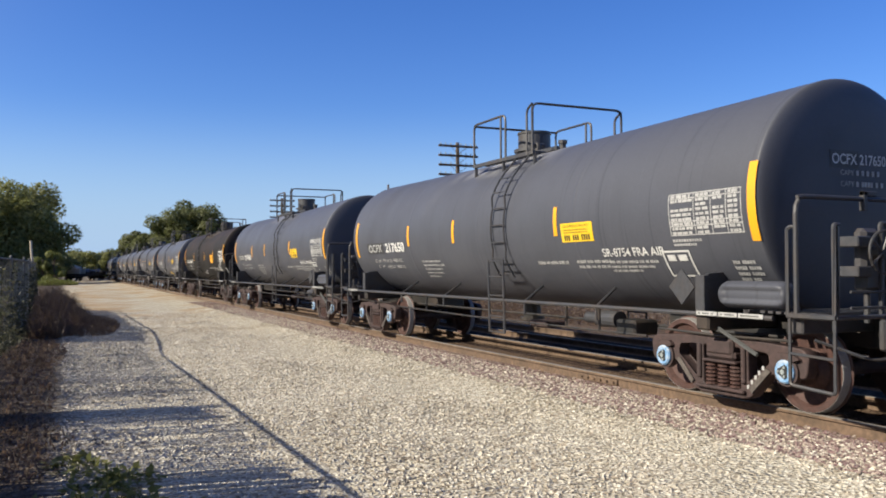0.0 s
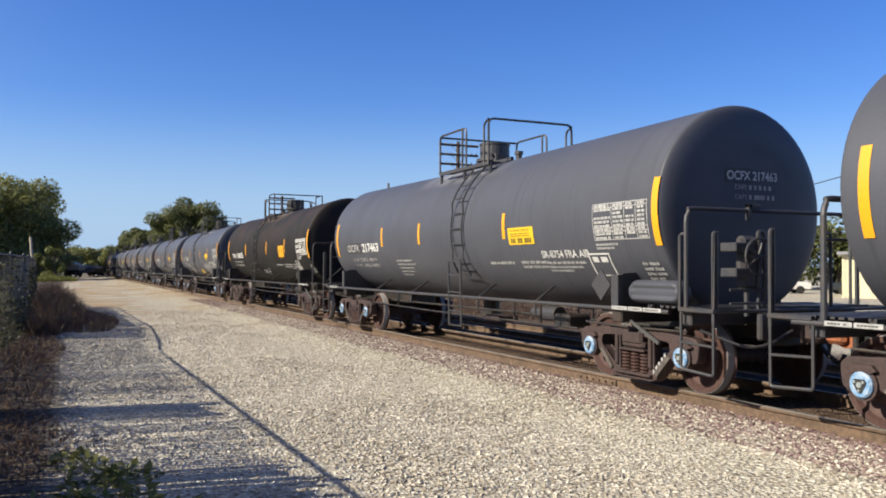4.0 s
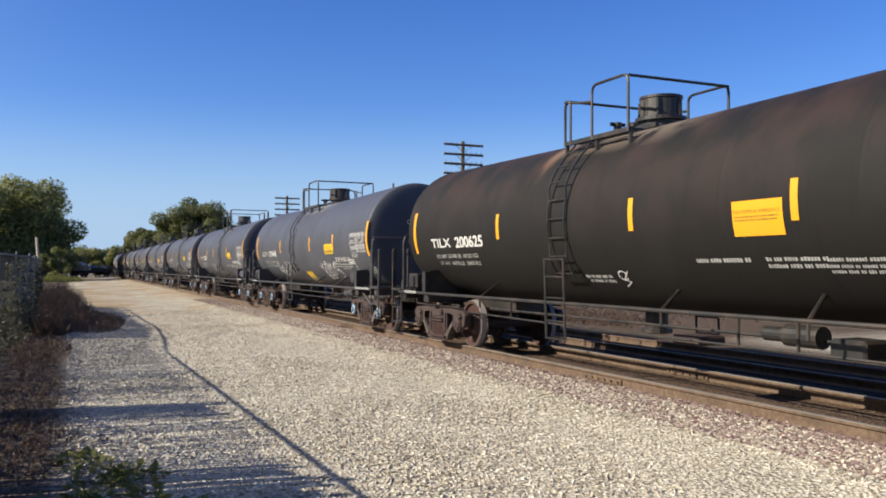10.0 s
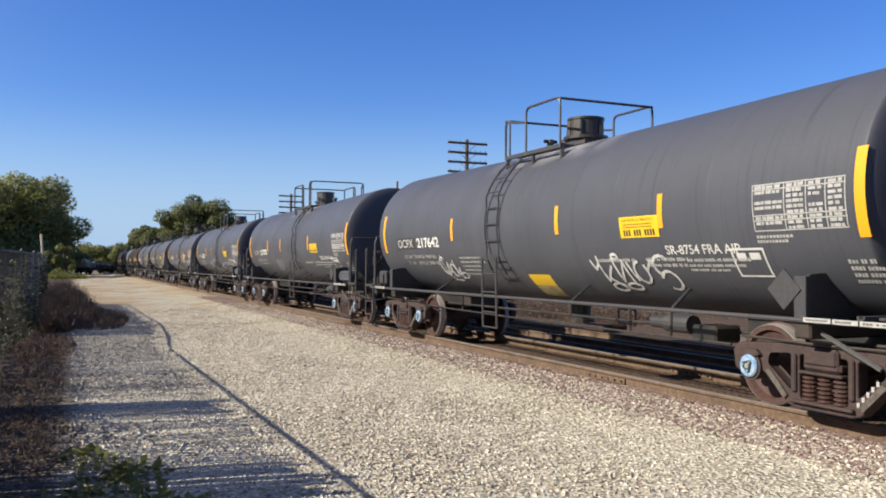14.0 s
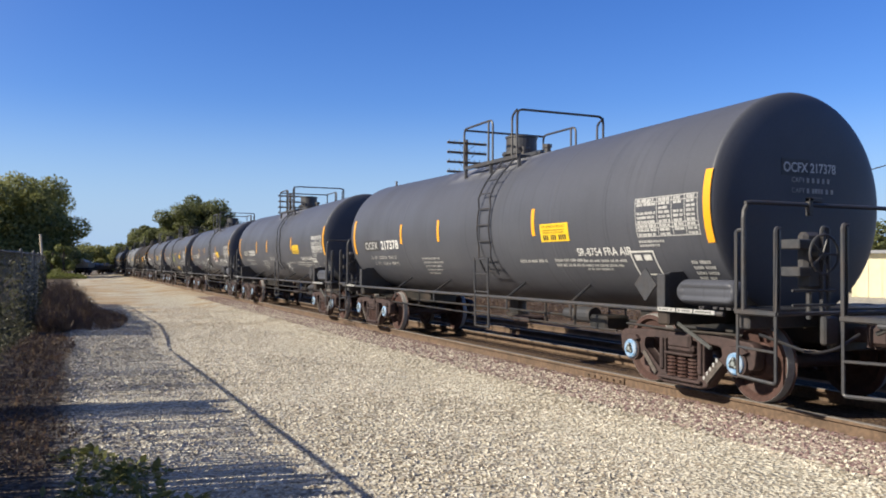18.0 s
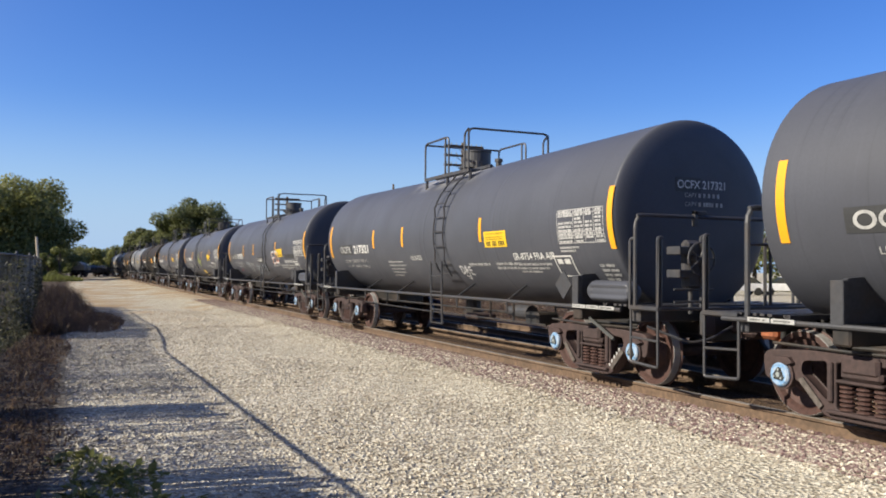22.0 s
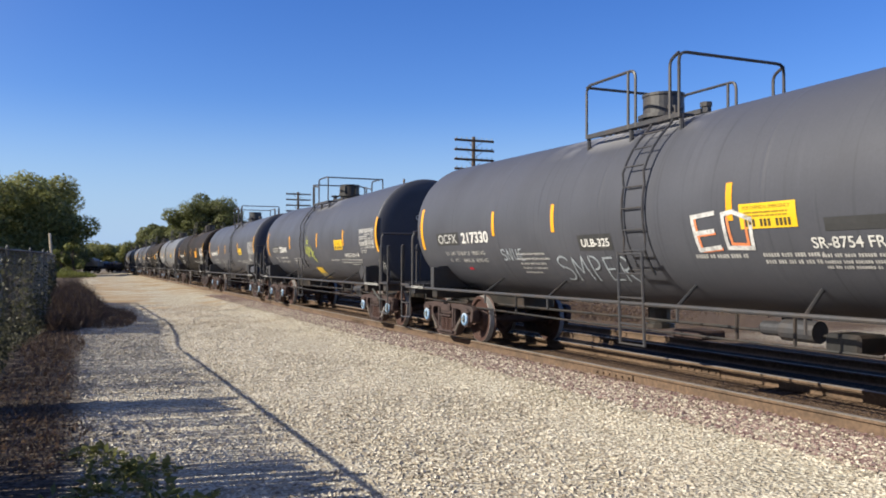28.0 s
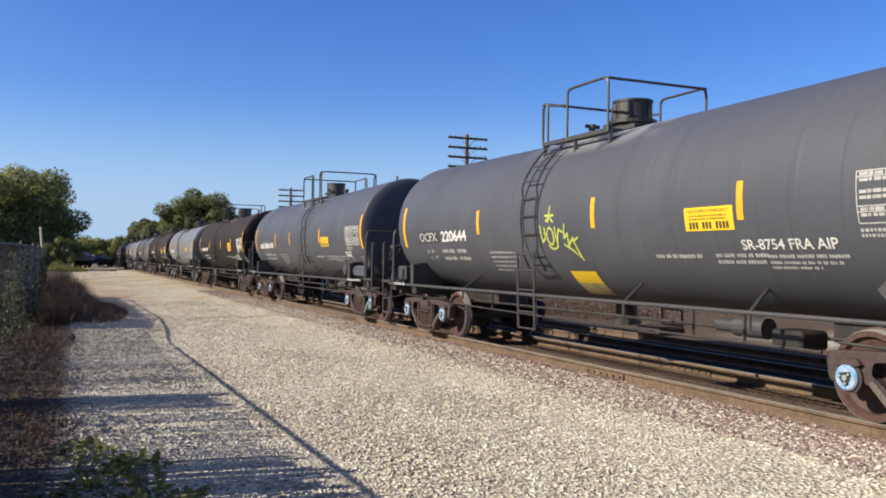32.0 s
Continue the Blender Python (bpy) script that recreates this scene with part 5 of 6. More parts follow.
        letters("light_weight", "LT  WT   62700 LB   28450 KG" if paint == "black" else "LT   WT     " + weight, 4.94 if paint == "black" else 4.80, v - 0.145, 0.075, "dim", car, 1.66 if paint == "black" else 1.56 if limit else None, bold=0.001)
        if paint != "black" and not limit:
            bars("weight_writing", [(4.15, v, 0.55, 0.07), (3.5, v, 0.42, 0.07), (4.15, v - 0.15, 0.55, 0.07), (3.5, v - 0.15, 0.42, 0.07)], "dim", car, rng)
    else:
        bars("car_number", [(5.08, -0.29, 2.0, 0.18)], "white", car, rng, 0.3)
        bars("weight_writing", [(4.7, -0.57, 1.6, 0.075), (4.7, -0.72, 1.6, 0.075)], "dim", car, rng)
    if paint != "black":
        bars("capacity_writing", [(2.25 + shift, -0.55 - 0.085 * i, w, 0.035) for i, w in enumerate((0.85, 0.95, 0.8, 0.75, 0.55))], "dim", car, rng)
    if paint != "black" and mark:
        letters("permit_writing", "SR-8754 FRA AIP", -3.65 if kind == 1 else -3.42, -0.53, 0.115, "white", car, 1.18, bold=0.002)
    bars("service_writing", [(-2.0, -0.63, 0.8, 0.05), (-3.0, -0.62, 0.75, 0.045), (-3.0, -0.70, 0.7, 0.045), (-3.72, -0.63, 0.95, 0.04), (-3.72, -0.70, 0.88, 0.035), (-3.72, -0.76, 0.6, 0.035)], "dim", car, rng)
    if number != "220644":
        sq = (-4.79 if kind == 1 else -4.44, -0.50)
        bm = bmesh.new()
        for a in ((0, 0, 0.46, 0.025), (0, -0.33, 0.46, 0.025), (0, -0.33, 0.025, 0.355), (0.435, -0.33, 0.025, 0.355), (0.07, -0.11, 0.13, 0.08), (0.25, -0.11, 0.14, 0.08)):
            decal(bm, sq[0] - a[0], sq[0] - a[0] - a[2], sq[1] + a[1], sq[1] + a[1] + a[3], 0.006)
        if paint == "black":
            decal(bm, sq[0] - 0.03, sq[0] - 0.43, sq[1] - 0.30, sq[1] - 0.14, 0.005)
        part("stencil_frame", bm, "white" if paint != "black" else "dim", car)
    bars("date_writing", [(-6.0 + 0.16, -0.66 - 0.075 * i, w, 0.045) for i, w in enumerate((0.3, 0.36, 0.36, 0.3))], "dim", car, rng)
    # white notices on the side rail
    for y0, y1 in ((-5.56, -5.86), (-5.88, -6.14), (-6.16, -6.48), (6.20, 5.92), (5.90, 5.62)):
        bm = bmesh.new()
        box(bm, -1.455, -1.435, y0, y1, 0.968, 1.012)
        sign = part("notice", bm, "dim", car)
        bm = bmesh.new()
        u = y0 - 0.03
        while u > y1 + 0.05:
            box(bm, -1.458, -1.455, u, u - 0.025, 0.982, 0.998)
            u -= rng.choice((0.035, 0.035, 0.06))
        tagged(part("notice_writing", bm, "galv", sign), kind="stuff")
    bm = bmesh.new()
    for y, z in ((-5.33, 1.27) if paint != "black" else (-5.36, 1.25),):
        k = 0.20 if paint != "black" else 0.15
        vs = [bm.verts.new((-1.452, y + a * k, z + b * k)) for a, b in ((-1, 0), (0, 1), (1, 0), (0, -1))]
        ws = [bm.verts.new((-1.43, y + a * k, z + b * k)) for a, b in ((-1, 0), (0, 1), (1, 0), (0, -1))]
        bm.faces.new(vs), bm.faces.new(ws[::-1])
        for i in range(4):
            bm.faces.new((vs[i], ws[i], ws[(i + 1) % 4], vs[(i + 1) % 4]))
    bmesh.ops.recalc_face_normals(bm, faces=bm.faces)
    part("placard_holder", bm, frame_mat, car)
    before = set(car.children)
    for e in (-1, 1):
        build_end(car, e, kind, frame_mat, rng)
    build_bogie(car, -BOGIE, paint)
    build_bogie(car, BOGIE, paint)
    done = set()
    for o in car.children:
        if o.name.startswith(("tank", "end_mark", "end_writing")) or o.location.y == 0 and o.name.startswith("painted_patch") and o.data.vertices[0].co.y < -6:
            continue
        k, dy = (1.036, 0.12 if kind == 1 else 0.03) if o in before else (1.027, -0.1)
        if kind == 2 and o not in before and o.name.startswith(("end_railing", "grab_iron", "corner_step", "brake_post", "end_handhold", "hoop_brace")) and o.data.vertices[0].co.y < 0:
            dy += 0.12 if paint != "black" else -0.14
        spread(o, k, dy, done)
    return car


def wheels_of(car):
    return [o for o in car.children if o.name.startswith("wheelset")]


CARS = []      # (car, place along the track at the start)
FIRST = 12.82  # centre of the first whole car at the start


def add_car(slot, built, label):
    tagged(built, label, "tank car", "tank cars of the train")
    CARS.append((built, FIRST + slot * PITCH))


def build_flat_car():
    """A low dark car with a few loads, standing on the spur beyond the lot."""
    car = new("flat_car")
    bm = bmesh.new()
    box(bm, -1.4, 1.4, -6.9, 6.9, 0.85, 1.15, 0.03)
    box(bm, -0.3, 0.3, -7.3, 7.3, 0.65, 0.9, 0.02)
    part("deck", bm, "black_frame", car)
    for y0, y1, h, m in ((-6.2, -5.0, 2.45, "tan"), (-4.4, -3.4, 2.3, "tan"), (-3.2, -1.0, 1.8, "black_frame"), (-0.8, 1.6, 1.9, "frame"), (2.0, 4.2, 1.75, "black_frame"), (4.6, 6.4, 1.9, "frame")):
        bm = bmesh.new()
        rod(bm, (0, y0, 1.15 + (h - 1.15) * 0.52), (0, y1, 1.15 + (h - 1.15) * 0.52), (h - 1.15) * 0.55, 14)
        box(bm, -1.2, 1.2, y0, y1, 1.15, 1.15 + (h - 1.15) * 0.7, 0.08)
        part("load", bm, m, car)
    build_bogie(car, -BOGIE, "black")
    build_bogie(car, BOGIE, "black")
    return car


def build_train():
    grey_label = "grey steel railway tank car with yellow strips, ladder and rooftop walkway"
    black_label = "sooty black railway tank car with white stencils and yellow strips"
    specs = [(0, 1, "grey", "OCFX", "217650"), (1, 1, "grey", "OCFX", "217463"), (2, 2, "black", "TILX", "200625"), (3, 2, "grey", "OCFX", "217642"),
             (4, 1, "grey", "OCFX", "217378"), (5, 1, "grey", "OCFX", "217321"), (6, 1, "grey", "OCFX", "217330"), (7, 2, "grey", "OCFX", "220644")]
    strips = {0: (2.73, 0.66, -2.66), 1: (2.73, 0.70, -2.66), 2: (2.43, -0.99, -3.48), 3: (2.36, -1.17, -3.42), 4: (2.78, 0.88, -2.60), 5: (2.60, 0.85, -2.66), 6: (2.77, 0.89, -2.66)}
    shift = {1: -0.15, 4: -0.38, 5: -0.36, 6: -0.12}
    made = {}
    for slot, kind, paint, mark, number in specs:
        car = build_car(kind, paint, mark, number, strips.get(slot), shift.get(slot, 0.0))
        made[slot] = car
        add_car(slot, car, black_label if paint == "black" else grey_label)
    mark_cars(made)
    plain = {}
    plain["grey"] = build_car(1, "grey")
    plain["black"] = build_car(2, "black")
    plain["light_grey"] = build_car(2, "light_grey")
    used = set()
    for slot, paint in ((-1, "grey"), (8, "grey"), (9, "black"), (10, "light_grey"), (11, "black"), (12, "grey"), (13, "light_grey"), (14, "grey"), (15, "black"),
                        (16, "grey"), (17, "grey"), (18, "black"), (19, "light_grey"), (20, "grey")):
        car = plain[paint] if paint not in used else copy_thing(plain[paint], Matrix())
        used.add(paint)
        add_car(slot, car, {"grey": grey_label, "black": black_label, "light_grey": "pale grey weathered railway tank car with rooftop walkway"}[paint])


def build_flat():
    car = build_flat_car()
    tagged(car, "low dark flat car with two tan loads beyond the lot", "flat car")
    car.matrix_basis = pose(3.5, 152, GROUND_Z, 0, 0, -20)


# ---- surroundings ----
def leaf_cloud(name, material, parent, blobs, count, size, rng, flat=0.8):
    """A crown: many small leaf clumps scattered in the shells of a few lobes."""
    verts, tris = [], []
    weights = [b[3] ** 2 for b in blobs]
    for _ in range(count):
        cx, cy, cz, r = rng.choices(blobs, weights)[0]
        d = Vector((rng.gauss(0, 1), rng.gauss(0, 1), rng.gauss(0, 1))).normalized()
        k = r * (0.62 + 0.42 * rng.random()) * (1 + 0.22 * noise.noise((d.x * 2 + cx, d.y * 2 + cy, d.z * 2)))
        c = Vector((cx, cy, cz)) + Vector((d.x * k, d.y * k, d.z * k * flat))
        a = Vector((rng.gauss(0, 1), rng.gauss(0, 1), rng.gauss(0, 0.7))).normalized() * size * rng.uniform(0.6, 1.4)
        b = a.cross(d + Vector((0.01, 0.02, 0.3))).normalized() * size * rng.uniform(0.4, 0.9)
        i = len(verts)
        verts += [c - a * 0.5, c + b * 0.5, c + a * 0.5, c - b * 0.5]
        tris += [(i, i + 1, i + 2, i + 3)]
    me = bpy.data.meshes.new(name)
    me.from_pydata([tuple(v) for v in verts], [], tris)
    me.materials.append(M[material])
    ob = new(name, me)
    ob.parent = parent
    return ob


def tree(x, y, h, spread, lobes, leaves, size, seed, label, material="leaf", low=0.25):
    rng = random.Random(seed)
    t = new("tree")
    t.location = (x, y, ground_z(x, y) - 0.05)
    bm = bmesh.new()
    pipe(bm, [(0, 0, 0), (0.1, 0.05, h * 0.2), (-0.1, 0.1, h * 0.45), (0.05, 0, h * 0.7)], h * 0.022, 8)
    part("trunk", bm, "bark", t)
    blobs = []
    for i in range(lobes):
        w, k = rng.random() * math.tau, spread * math.sqrt(rng.random()) * 0.72
        z = h * (low + (0.86 - low) * rng.random() * (1 - 0.35 * k / spread))
        blobs.append((k * math.cos(w), k * math.sin(w), z, spread * rng.uniform(0.30, 0.46)))
    bm = bmesh.new()
    for b in blobs[:7]:
        pipe(bm, [(0, 0, h * 0.25), (b[0] * 0.5, b[1] * 0.5, b[2] * 0.75), (b[0], b[1], b[2])], h * 0.008, 6)
    part("limb", bm, "bark", t)
    leaf_cloud("crown", material, t, blobs, leaves, size, rng)
    tagged(t, label, "tree")
    return t


def build_trees():
    big = "dense dark green leafy tree beside the gravel lot"
    for i, (x, y, h, r) in enumerate(((-4.3, 127, 16.2, 6.8), (-9.4, 123, 16.0, 7.6), (-17.6, 119, 15.9, 9.0), (-4.6, 146, 14.0, 5.8), (-27.7, 119, 17.9, 10.2), (-12.7, 152, 17.4, 9.0))):
        tree(x, y, h, r, 30, 26000, 0.42, 10 + i, big, low=0.05)
    for i, (x, y, h, r) in enumerate(((12.6, 116, 12.0, 3.2), (14.2, 114, 12.9, 3.4), (16.2, 113, 13.3, 3.6), (18.4, 112, 12.0, 3.4), (11.0, 122, 8.6, 2.4), (11.4, 132, 8.8, 3.0), (10.9, 138, 9.8, 2.8), (10.2, 150, 9.6, 2.8), (18.0, 172, 9.4, 4.6))):
        tree(x, y, h, r, 26, 15000, 0.30, 30 + i, "leafy green tree behind the tracks", "leaf_far", 0.15)
    # unseen row behind the left clump, added to cast shade on the far cars
    for i in range(9):
        tree(-5.2 - (i * 5 % 3), 162 + i * 9, 12.5 + (i * 7 % 3), 4.2, 14, 5000, 0.45, 150 + i, "unseen tall leafy tree added to shade the far part of the train", "leaf_far", 0.1)
    for i in range(7):
        tree(-9 + i * 3.4, 232 + (i % 3) * 6, 7.4 + (i * 5 % 3) * 0.5, 4.2, 14, 5000, 0.5, 170 + i, "dark leafy tree closing the far end of the lot", "leaf", 0.03)
    for i in range(20):
        x = -45 + i * 5.5
        tree(x, 300 + (i % 3) * 12, 8.5 + (i * 37 % 4), 6.5, 8, 1500, 1.0, 60 + i, "distant green tree in a hazy row", "leaf_far", 0.08)
    for i in range(11):
        a = radians(42 + i * 2.6)
        tree(88 * math.sin(a), 88 * math.cos(a), 8.3 + (i * 29 % 3) * 0.7, 4.8, 9, 3000, 0.42, 90 + i, "green tree behind the pale building", "leaf_far", 0.1)
    for i, (x, y, h, r) in enumerate(((-0.9, 112, 5.0, 1.5), (-2.2, 113, 4.4, 1.5))):
        tree(x, y, h, r, 7, 2600, 0.22, 120 + i, "light green shrub at the far edge of the lot", "shrub", 0.08)


def build_poles():
    for x, y, h, arms, w in ((19.5, 40.9, 8.75, 4, 2.35), (18.5, 76.7, 8.5, 4, 2.35)):
        p = new("telegraph_pole")
        p.location = (x, y, ground_z(x, y))
        bm = bmesh.new()
        rod(bm, (0, 0, 0), (0, 0, h), 0.15, 10, 0.10)
        part("pole", bm, "wood", p)
        for i in range(arms):
            z = h - 0.22 - i * 0.52
            bm = bmesh.new()
            box(bm, -w / 2, w / 2, -0.16, -0.07, z - 0.06, z + 0.06, 0.01)
            arm = part("crossarm", bm, "wood", p)
            for k in range(8):
                u = -w / 2 + 0.12 + k * (w - 0.24) / 7
                bm = bmesh.new()
                rod(bm, (u, -0.115, z + 0.06), (u, -0.115, z + 0.17), 0.03, 6, 0.02)
                part("insulator", bm, "insul", arm)
            bm = bmesh.new()
            for s in (-1, 1):
                rod(bm, (s * 0.55, -0.17, z), (0, -0.13, z - 0.42), 0.012, 4)
            part("brace", bm, "galv", p)
        tagged(p, "old wooden telegraph pole with several crossarms of insulators", "telegraph pole", "telegraph poles by the track")
    p = new("utility_pole")
    p.location = (19.0, 50.2, ground_z(19, 50.2))
    bm = bmesh.new()
    rod(bm, (0, 0, 0), (0, 0, 7.3), 0.09, 8, 0.07)
    part("pole", bm, "wood", p)
    tagged(p, "thin bare wooden pole behind the track", "pole")
    for x, y, h in ((24.3, 17.7, 5.6), (49.3, 59.1, 6.9)):
        p = new("utility_pole")
        p.location = (x, y, ground_z(x, y))
        bm = bmesh.new()
        rod(bm, (0, 0, 0), (0, 0, h), 0.12, 8, 0.09)
        part("pole", bm, "wood", p)
        if h < 6:
            bm = bmesh.new()
            a, b = Vector((0, 0, 5.45)), Vector((25.0, 41.4, 6.65))
            pipe(bm, [a.lerp(b, i / 14) - Vector((0, 0, 0.25 * math.sin(math.pi * i / 14))) for i in range(15)], 0.02, 4)
            part("wire", bm, "ink", p)
        tagged(p, "wooden utility pole carrying a wire across the yard", "pole")


def build_stake():
    bm = bmesh.new()
    rod(bm, (0.10, 0, -0.1), (-0.14, 0, 3.0), 0.06, 8, 0.05)
    ob = part("leaning_pole", bm, "tan")
    ob.location = (-1.12, 40, GROUND_Z)
    tagged(ob, "short pale wooden pole leaning behind the fence", "pole")


def build_fence():
    """Chain-link fence with woven privacy slats beside the lot."""
    fence = new("chain_link_fence")
    fence.location = (0, 0, GROUND_Z)
    H = 1.98
    line = [(-1.1, -8.0), (-1.15, 6.0), (-1.36, 18.4), (-1.12, 20.7), (-0.86, 25.5), (-0.95, 30.0), (-1.0, 36.0), (-1.05, 39.5)]

    def dense(y):
        """Share of slats left in the mesh along the fence."""
        if y < 7.6 or 10.3 < y < 11.3 or y > 22:
            return 0.93
        return 0.88 if 8.5 < y < 9.1 or 13.0 < y < 13.5 else 0.66

    def at(y):
        for (xa, ya), (xb, yb) in zip(line, line[1:]):
            if ya <= y <= yb:
                return xa + (xb - xa) * (y - ya) / (yb - ya)
        return line[-1][0]

    y = -7.5
    while y < 39.2:
        bm = bmesh.new()
        rod(bm, (at(y), y, -0.1), (at(y), y, H + 0.04), 0.032, 8)
        rod(bm, (at(y), y, H + 0.04), (at(y), y, H + 0.09), 0.042, 8, 0.015)
        part("post", bm, "galv", fence)
        y += 2.9
    bm = bmesh.new()
    pipe(bm, [(at(y), y, H) for y in [-8 + i * 1.0 for i in range(48)]], 0.022, 8)
    part("top_rail", bm, "galv", fence)
    # woven wire: two families of thin diagonal strands
    bm = bmesh.new()
    y = -2.0
    while y < 24:
        for s in (-1, 1):
            a = Vector((at(y), y, 0.03))
            b = Vector((at(y + s * 1.8), y + s * 1.8, H))
            d = Vector((0.0, 0.0022, 0))
            e = Vector((0.0022, 0, 0))
            for k in (d, e):
                bm.faces.new([bm.verts.new(p) for p in (a - k, a + k, b + k, b - k)])
        y += 0.075
    part("wire_mesh", bm, "galv", fence)
    rng = random.Random(5)
    y = -3.0
    while y < 38.9:
        if rng.random() < dense(y):
            bm = bmesh.new()
            w = rng.uniform(0.06, 0.10) if dense(y) > 0.9 else rng.uniform(0.032, 0.065)
            x = at(y) + 0.006
            z1 = H - rng.uniform(0.03, 0.25)
            box(bm, x, x + 0.006, y, y + w, rng.uniform(0.02, 0.2), z1)
            part("slat", bm, "slat", fence)
        y += rng.uniform(0.075, 0.10)
    tagged(fence, "weathered chain-link fence with dark slats and climbing vines", "fence", kind="")
    # climbing plants and dry weeds at its foot
    verts, tris = [], []
    for _ in range(9000):
        y = 4 + 35 * rng.random()
        dens = 0.5 + 0.5 * noise.noise((y * 0.35, 2.0, 0))
        if rng.random() > 0.25 + dens:
            continue
        z = GROUND_Z + H * rng.random() ** 1.6 * (0.65 + 0.5 * dens)
        c = Vector((at(y) + rng.uniform(-0.10, 0.10), y, z))
        a = Vector((rng.gauss(0, 1), rng.gauss(0, 1), rng.gauss(0, 1))).normalized() * rng.uniform(0.03, 0.08)
        b = Vector((rng.gauss(0, 1), rng.gauss(0, 1), rng.gauss(0, 1))).normalized() * rng.uniform(0.02, 0.05)
        i = len(verts)
        verts += [c - a, c + b, c + a, c - b]
        tris.append((i, i + 1, i + 2, i + 3))
    for _ in range(4200):
        y = 2.5 + 22 * rng.random()
        z = GROUND_Z + 0.95 * rng.random() ** 1.2
        c = Vector((at(y) + rng.uniform(-0.12, 0.22) * (1.1 - (z - GROUND_Z)), y, z))
        a = Vector((rng.gauss(0, 1), rng.gauss(0, 1), rng.gauss(0, 1))).normalized() * rng.uniform(0.03, 0.07)
        b = Vector((rng.gauss(0, 1), rng.gauss(0, 1), rng.gauss(0, 1))).normalized() * rng.uniform(0.012, 0.03)
        i = len(verts)
        verts += [c - a, c + b, c + a, c - b]
        tris.append((i, i + 1, i + 2, i + 3))
    me = bpy.data.meshes.new("fence_vines")
    me.from_pydata([tuple(v) for v in verts], [], tris)
    me.materials.append(M["vine"])
    tagged(new("fence_vines", me), "tangled dark vines climbing the chain-link fence", "vines", kind="stuff")


def blades(name, material, label, spots, seed, leafy=1.0):
    """Upright stalks with side leaves; spots are (x, y, radius_x, radius_y, height, count)."""
    rng = random.Random(seed)
    verts, tris = [], []
    for sx, sy, rx, ry, h, n in spots:
        for _ in range(n):
            w, k = rng.random() * math.tau, math.sqrt(rng.random())
            x, y = sx + rx * k * math.cos(w), sy + ry * k * math.sin(w)
            z = ground_z(x, y) - 0.02
            hh = h * rng.uniform(0.35, 1.1) * (1.1 - 0.6 * k)
            lean = Vector((rng.gauss(0, 0.3), rng.gauss(0, 0.3), 1)).normalized() * hh
            s = Vector((math.cos(w * 3), math.sin(w * 3), 0)) * rng.uniform(0.006, 0.014)
            b = Vector((x, y, z))
            i = len(verts)
            verts += [b - s, b + s, b + lean]
            tris.append((i, i + 1, i + 2))
            for _ in range(3):
                c = b + lean * rng.uniform(0.25, 1)
                a = Vector((rng.gauss(0, 1), rng.gauss(0, 1), rng.gauss(0, 0.6))).normalized() * rng.uniform(0.05, 0.12) * leafy
                q = a.cross(Vector((rng.random(), rng.random(), 1))).normalized() * rng.uniform(0.015, 0.04) * leafy * leafy
                i = len(verts)
                verts += [c, c + a * 0.5 + q, c + a, c + a * 0.5 - q]
                tris.append((i, i + 1, i + 2, i + 3))
    me = bpy.data.meshes.new(name)
    me.from_pydata([tuple(v) for v in verts], [], tris)
    me.materials.append(M[material])
    tagged(new(name, me), label, "weeds", kind="stuff")


def build_weeds():
    blades("dry_weeds", "dry", "dry reddish brown weeds along the foot of the fence", [(-0.35, 29.5, 0.9, 6.5, 1.20, 6500), (0.6, 28.0, 1.0, 4.6, 0.42, 3400), (-0.55, 13, 0.5, 5.5, 0.18, 900), (-0.5, 19, 0.6, 3.4, 0.28, 700), (-0.3, 9.2, 0.4, 1.8, 0.16, 260), (-0.35, 36.5, 0.8, 5.5, 1.4, 4200), (0.1, 33, 0.7, 4, 0.9, 1600)], 7, 0.6)
    blades("green_weeds", "leaf", "low green weeds growing through the gravel", [(0.40, 7.2, 0.34, 0.6, 0.12, 110), (0.62, 6.2, 0.32, 0.45, 0.10, 90), (0.1, 8.0, 0.25, 0.5, 0.12, 60), (0.0, 6.4, 0.3, 0.6, 0.12, 80)], 8)
    blades("verge_grass", "shrub", "yellow green grass at the end of the lot", [(-1.2, 108, 2.8, 4, 0.9, 2800)], 11, 1.6)
    blades("trackside_grass", "dry", "dry grass and brush beyond the track", [(16.2, 46, 1.4, 25, 0.6, 5200), (18.5, 46, 1.6, 24, 0.6, 3800), (22, 48, 3.0, 26, 0.5, 1800)], 9)


def build_building():
    """Long pale metal shed across the yard."""
    b = new("metal_building")
    b.location = (61.4, 30.4, -0.4)
    b.rotation_euler = (0, 0, radians(-52))
    bm = bmesh.new()
    box(bm, -16, 16, -5, 5, 0, 2.9)
    wall = part("wall", bm, "wall", b)
    bm = bmesh.new()
    box(bm, -16.3, 16.3, -5.4, 5.4, 2.9, 3.12, 0.02)
    part("roof", bm, "roof", b)
    for i in range(40):
        bm = bmesh.new()
        box(bm, -15.9 + i * 0.8, -15.82 + i * 0.8, -5.03, -5.0, 0.05, 2.9)
        part("siding_rib", bm, "wall", b)
    tagged(b, "long low cream metal building with a grey roof", "building")


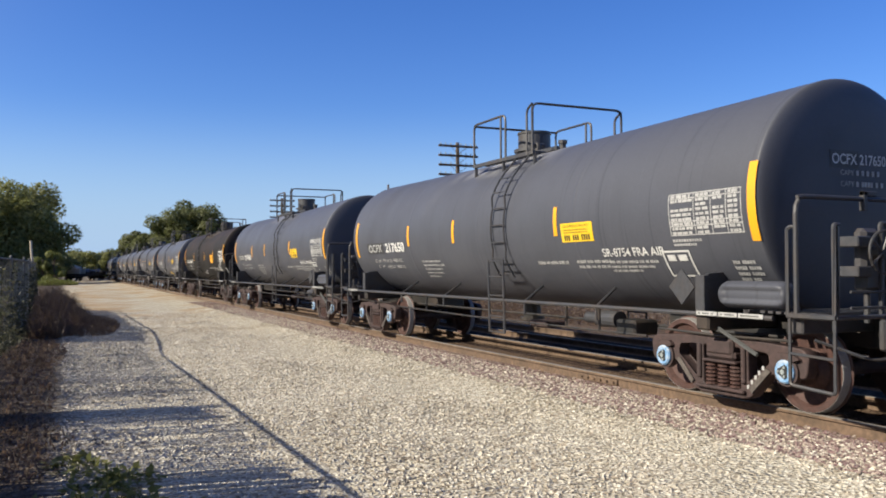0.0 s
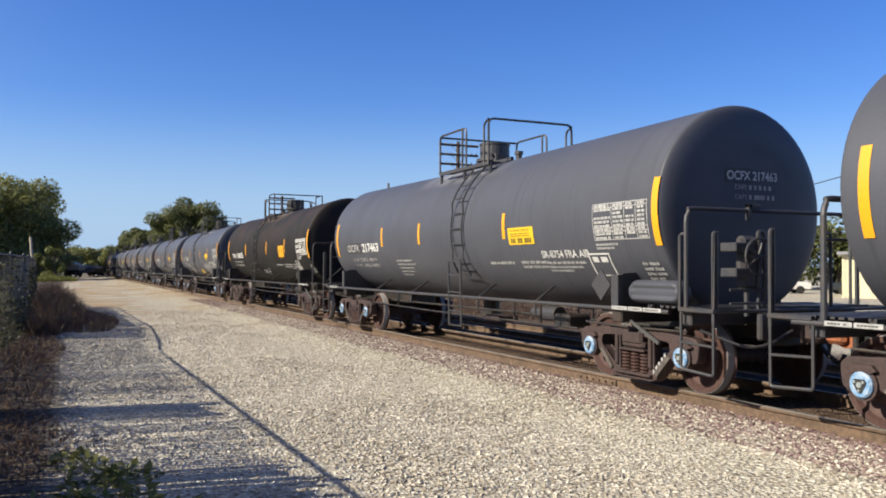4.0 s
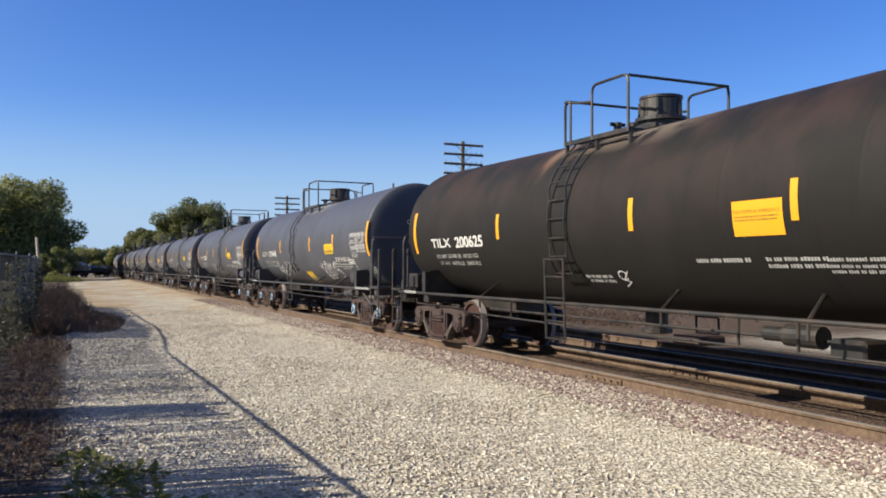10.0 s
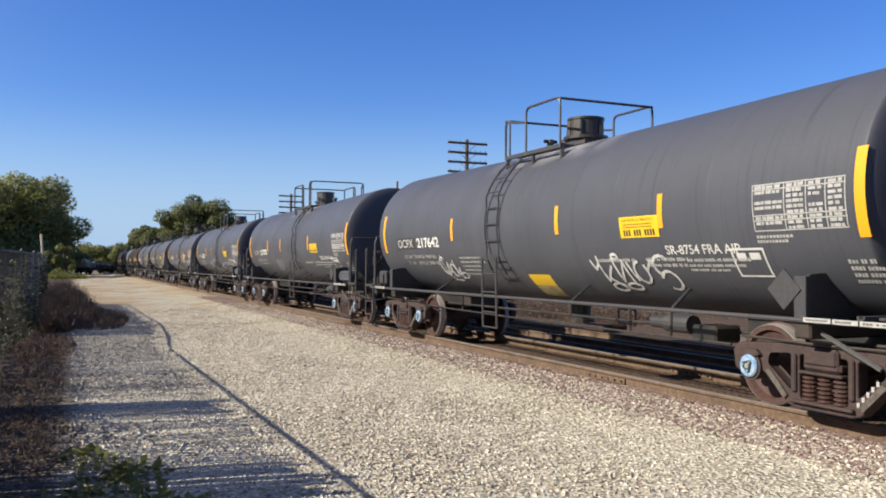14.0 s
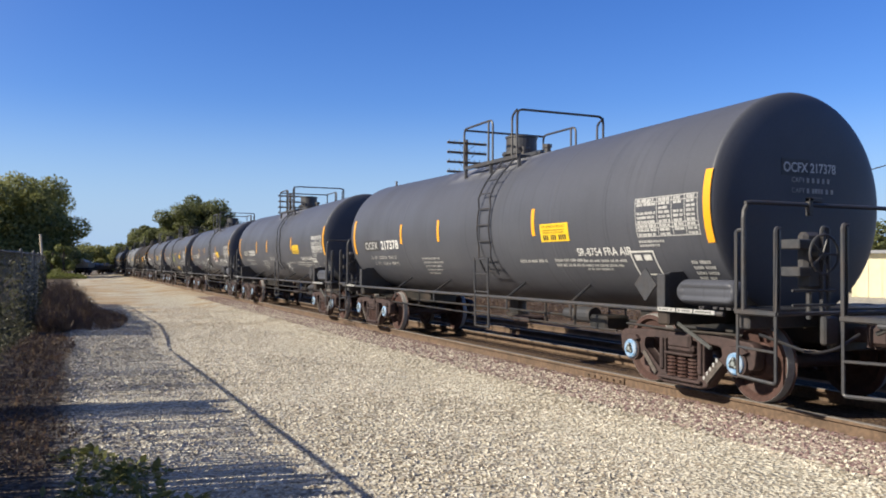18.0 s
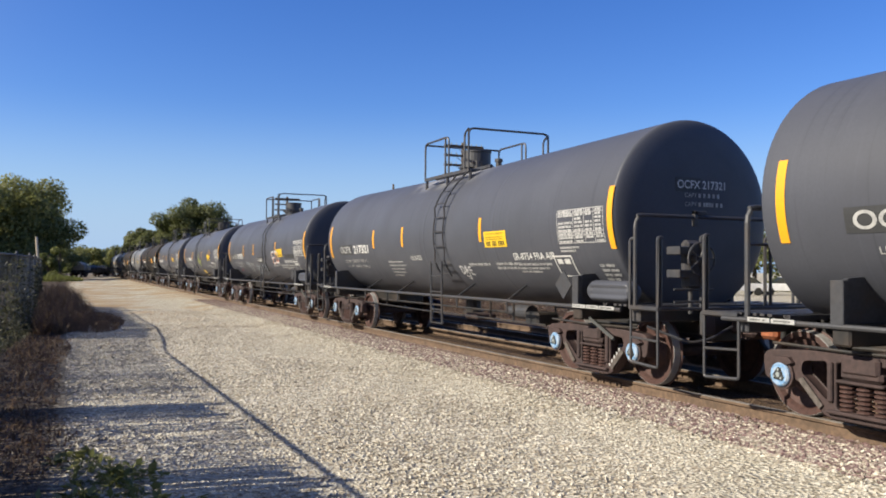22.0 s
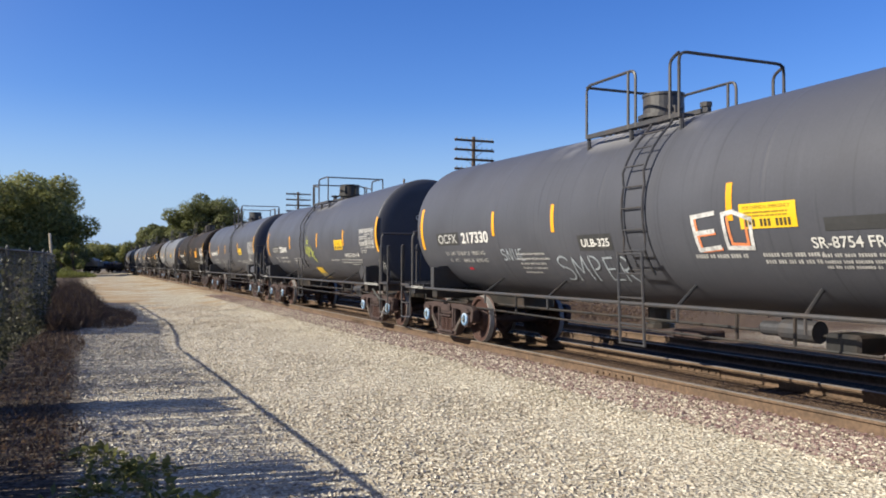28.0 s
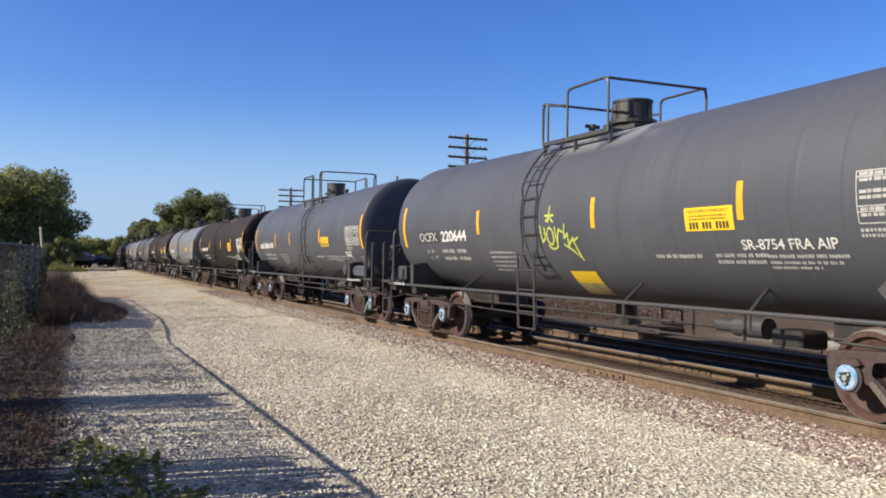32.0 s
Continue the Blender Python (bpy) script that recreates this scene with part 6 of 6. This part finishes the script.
def parked_car(x, y, turn, paint, label):
    c = new("parked_car")
    c.matrix_basis = pose(x, y, ground_z(x, y), 0, 0, turn)
    bm = bmesh.new()
    outline(bm, [(-2.2, 0.35), (-2.2, 0.8), (-1.9, 0.92), (-1.2, 0.95), (1.1, 0.95), (2.0, 0.86), (2.2, 0.7), (2.2, 0.35)], -0.85, 0.85)
    bmesh.ops.bevel(bm, geom=bm.edges[:], offset=0.05, segments=2, affect="EDGES")
    part("body", bm, paint, c)
    bm = bmesh.new()
    outline(bm, [(-1.7, 0.93), (-1.1, 1.42), (0.35, 1.45), (1.1, 0.93)], -0.72, 0.72)
    part("cabin", bm, "car_glass", c)
    bm = bmesh.new()
    outline(bm, [(-1.15, 1.41), (-1.0, 1.47), (0.25, 1.49), (0.38, 1.44)], -0.70, 0.70)
    part("roof", bm, paint, c)
    for sx in (-1, 1):
        for wy in (-1.35, 1.35):
            bm = bmesh.new()
            lathe(bm, [(-0.1, 0.18), (-0.1, 0.31), (0.1, 0.31), (0.1, 0.18)], "X", 16, (sx * 0.78, wy, 0.31))
            part("wheel", bm, "ink", c)
    tagged(c, label, "car")


def build_yard():
    parked_car(56, 45.5, 55, "car_dark", "dark blue car parked before the cream building")
    parked_car(52, 49.5, 60, "car_white", "white car parked across the yard")
    parked_car(48, 50.5, 70, "car_white", "white car parked across the yard")


M["shrub"] = leaf_mat("yellow_green_leaves", [(0.12, 0.14, 0.035), (0.17, 0.19, 0.05), (0.23, 0.23, 0.08)])
M["slat"] = mat("faded_green_slat", (0.16, 0.17, 0.145), 0.6, 0, 0.25, 12, 2, 0.1, (0.09, 0.097, 0.08), 0.7, 0.35)

build_ground()
build_track()
build_siding()
build_train()
build_flat()
build_trees()
build_poles()
build_fence()
build_stake()
build_weeds()
build_building()
build_yard()
build_stones("gravel", "stones", "loose pale limestone chips on the lot", 92000, (0.0, 6.75), 36, 0.025, 1)
build_stones("ballast_gravel", "ballast_stones", "purplish brown ballast stones by the rails", 20000, (5.75, 6.95), 44, 0.031, 2)


# ---- what moves ----
def run(t):
    """How far the train has rolled at t seconds."""
    keys = ((0, 0.0), (3, 10.49), (6, 20.66), (9, 30.75), (12, 40.81), (13, 44.15), (17, 57.5), (19, 64.22), (23, 77.96), (25.5, 86.67), (28, 95.64), (30.5, 104.74), (32, 110.39))
    for (ta, a), (tb, b) in zip(keys, keys[1:]):
        if t <= tb:
            return a + (b - a) * (t - ta) / (tb - ta)
    return keys[-1][1]


def motions():
    times = [i * 1.0 for i in range(33)]
    for car, s0 in CARS:
        rows = []
        for t in times:
            x, y, a = track_at(s0 - run(t))
            rows.append((t, pose(x, y, 0, 0, 0, a)))
        walk(car, rows)
    step = 1 / 6
    ticks = [i * step for i in range(round(32 / step) + 1)]
    for car, s0 in CARS:
        if s0 > FIRST + 10.5 * PITCH or s0 < FIRST - 1:
            continue
        for ws in wheels_of(car):
            place = Vector(ws.location)
            walk(ws, [(t, Matrix.Translation(place) @ Matrix.Rotation(run(t) / WHEEL_R, 4, "X")) for t in ticks])


motions()
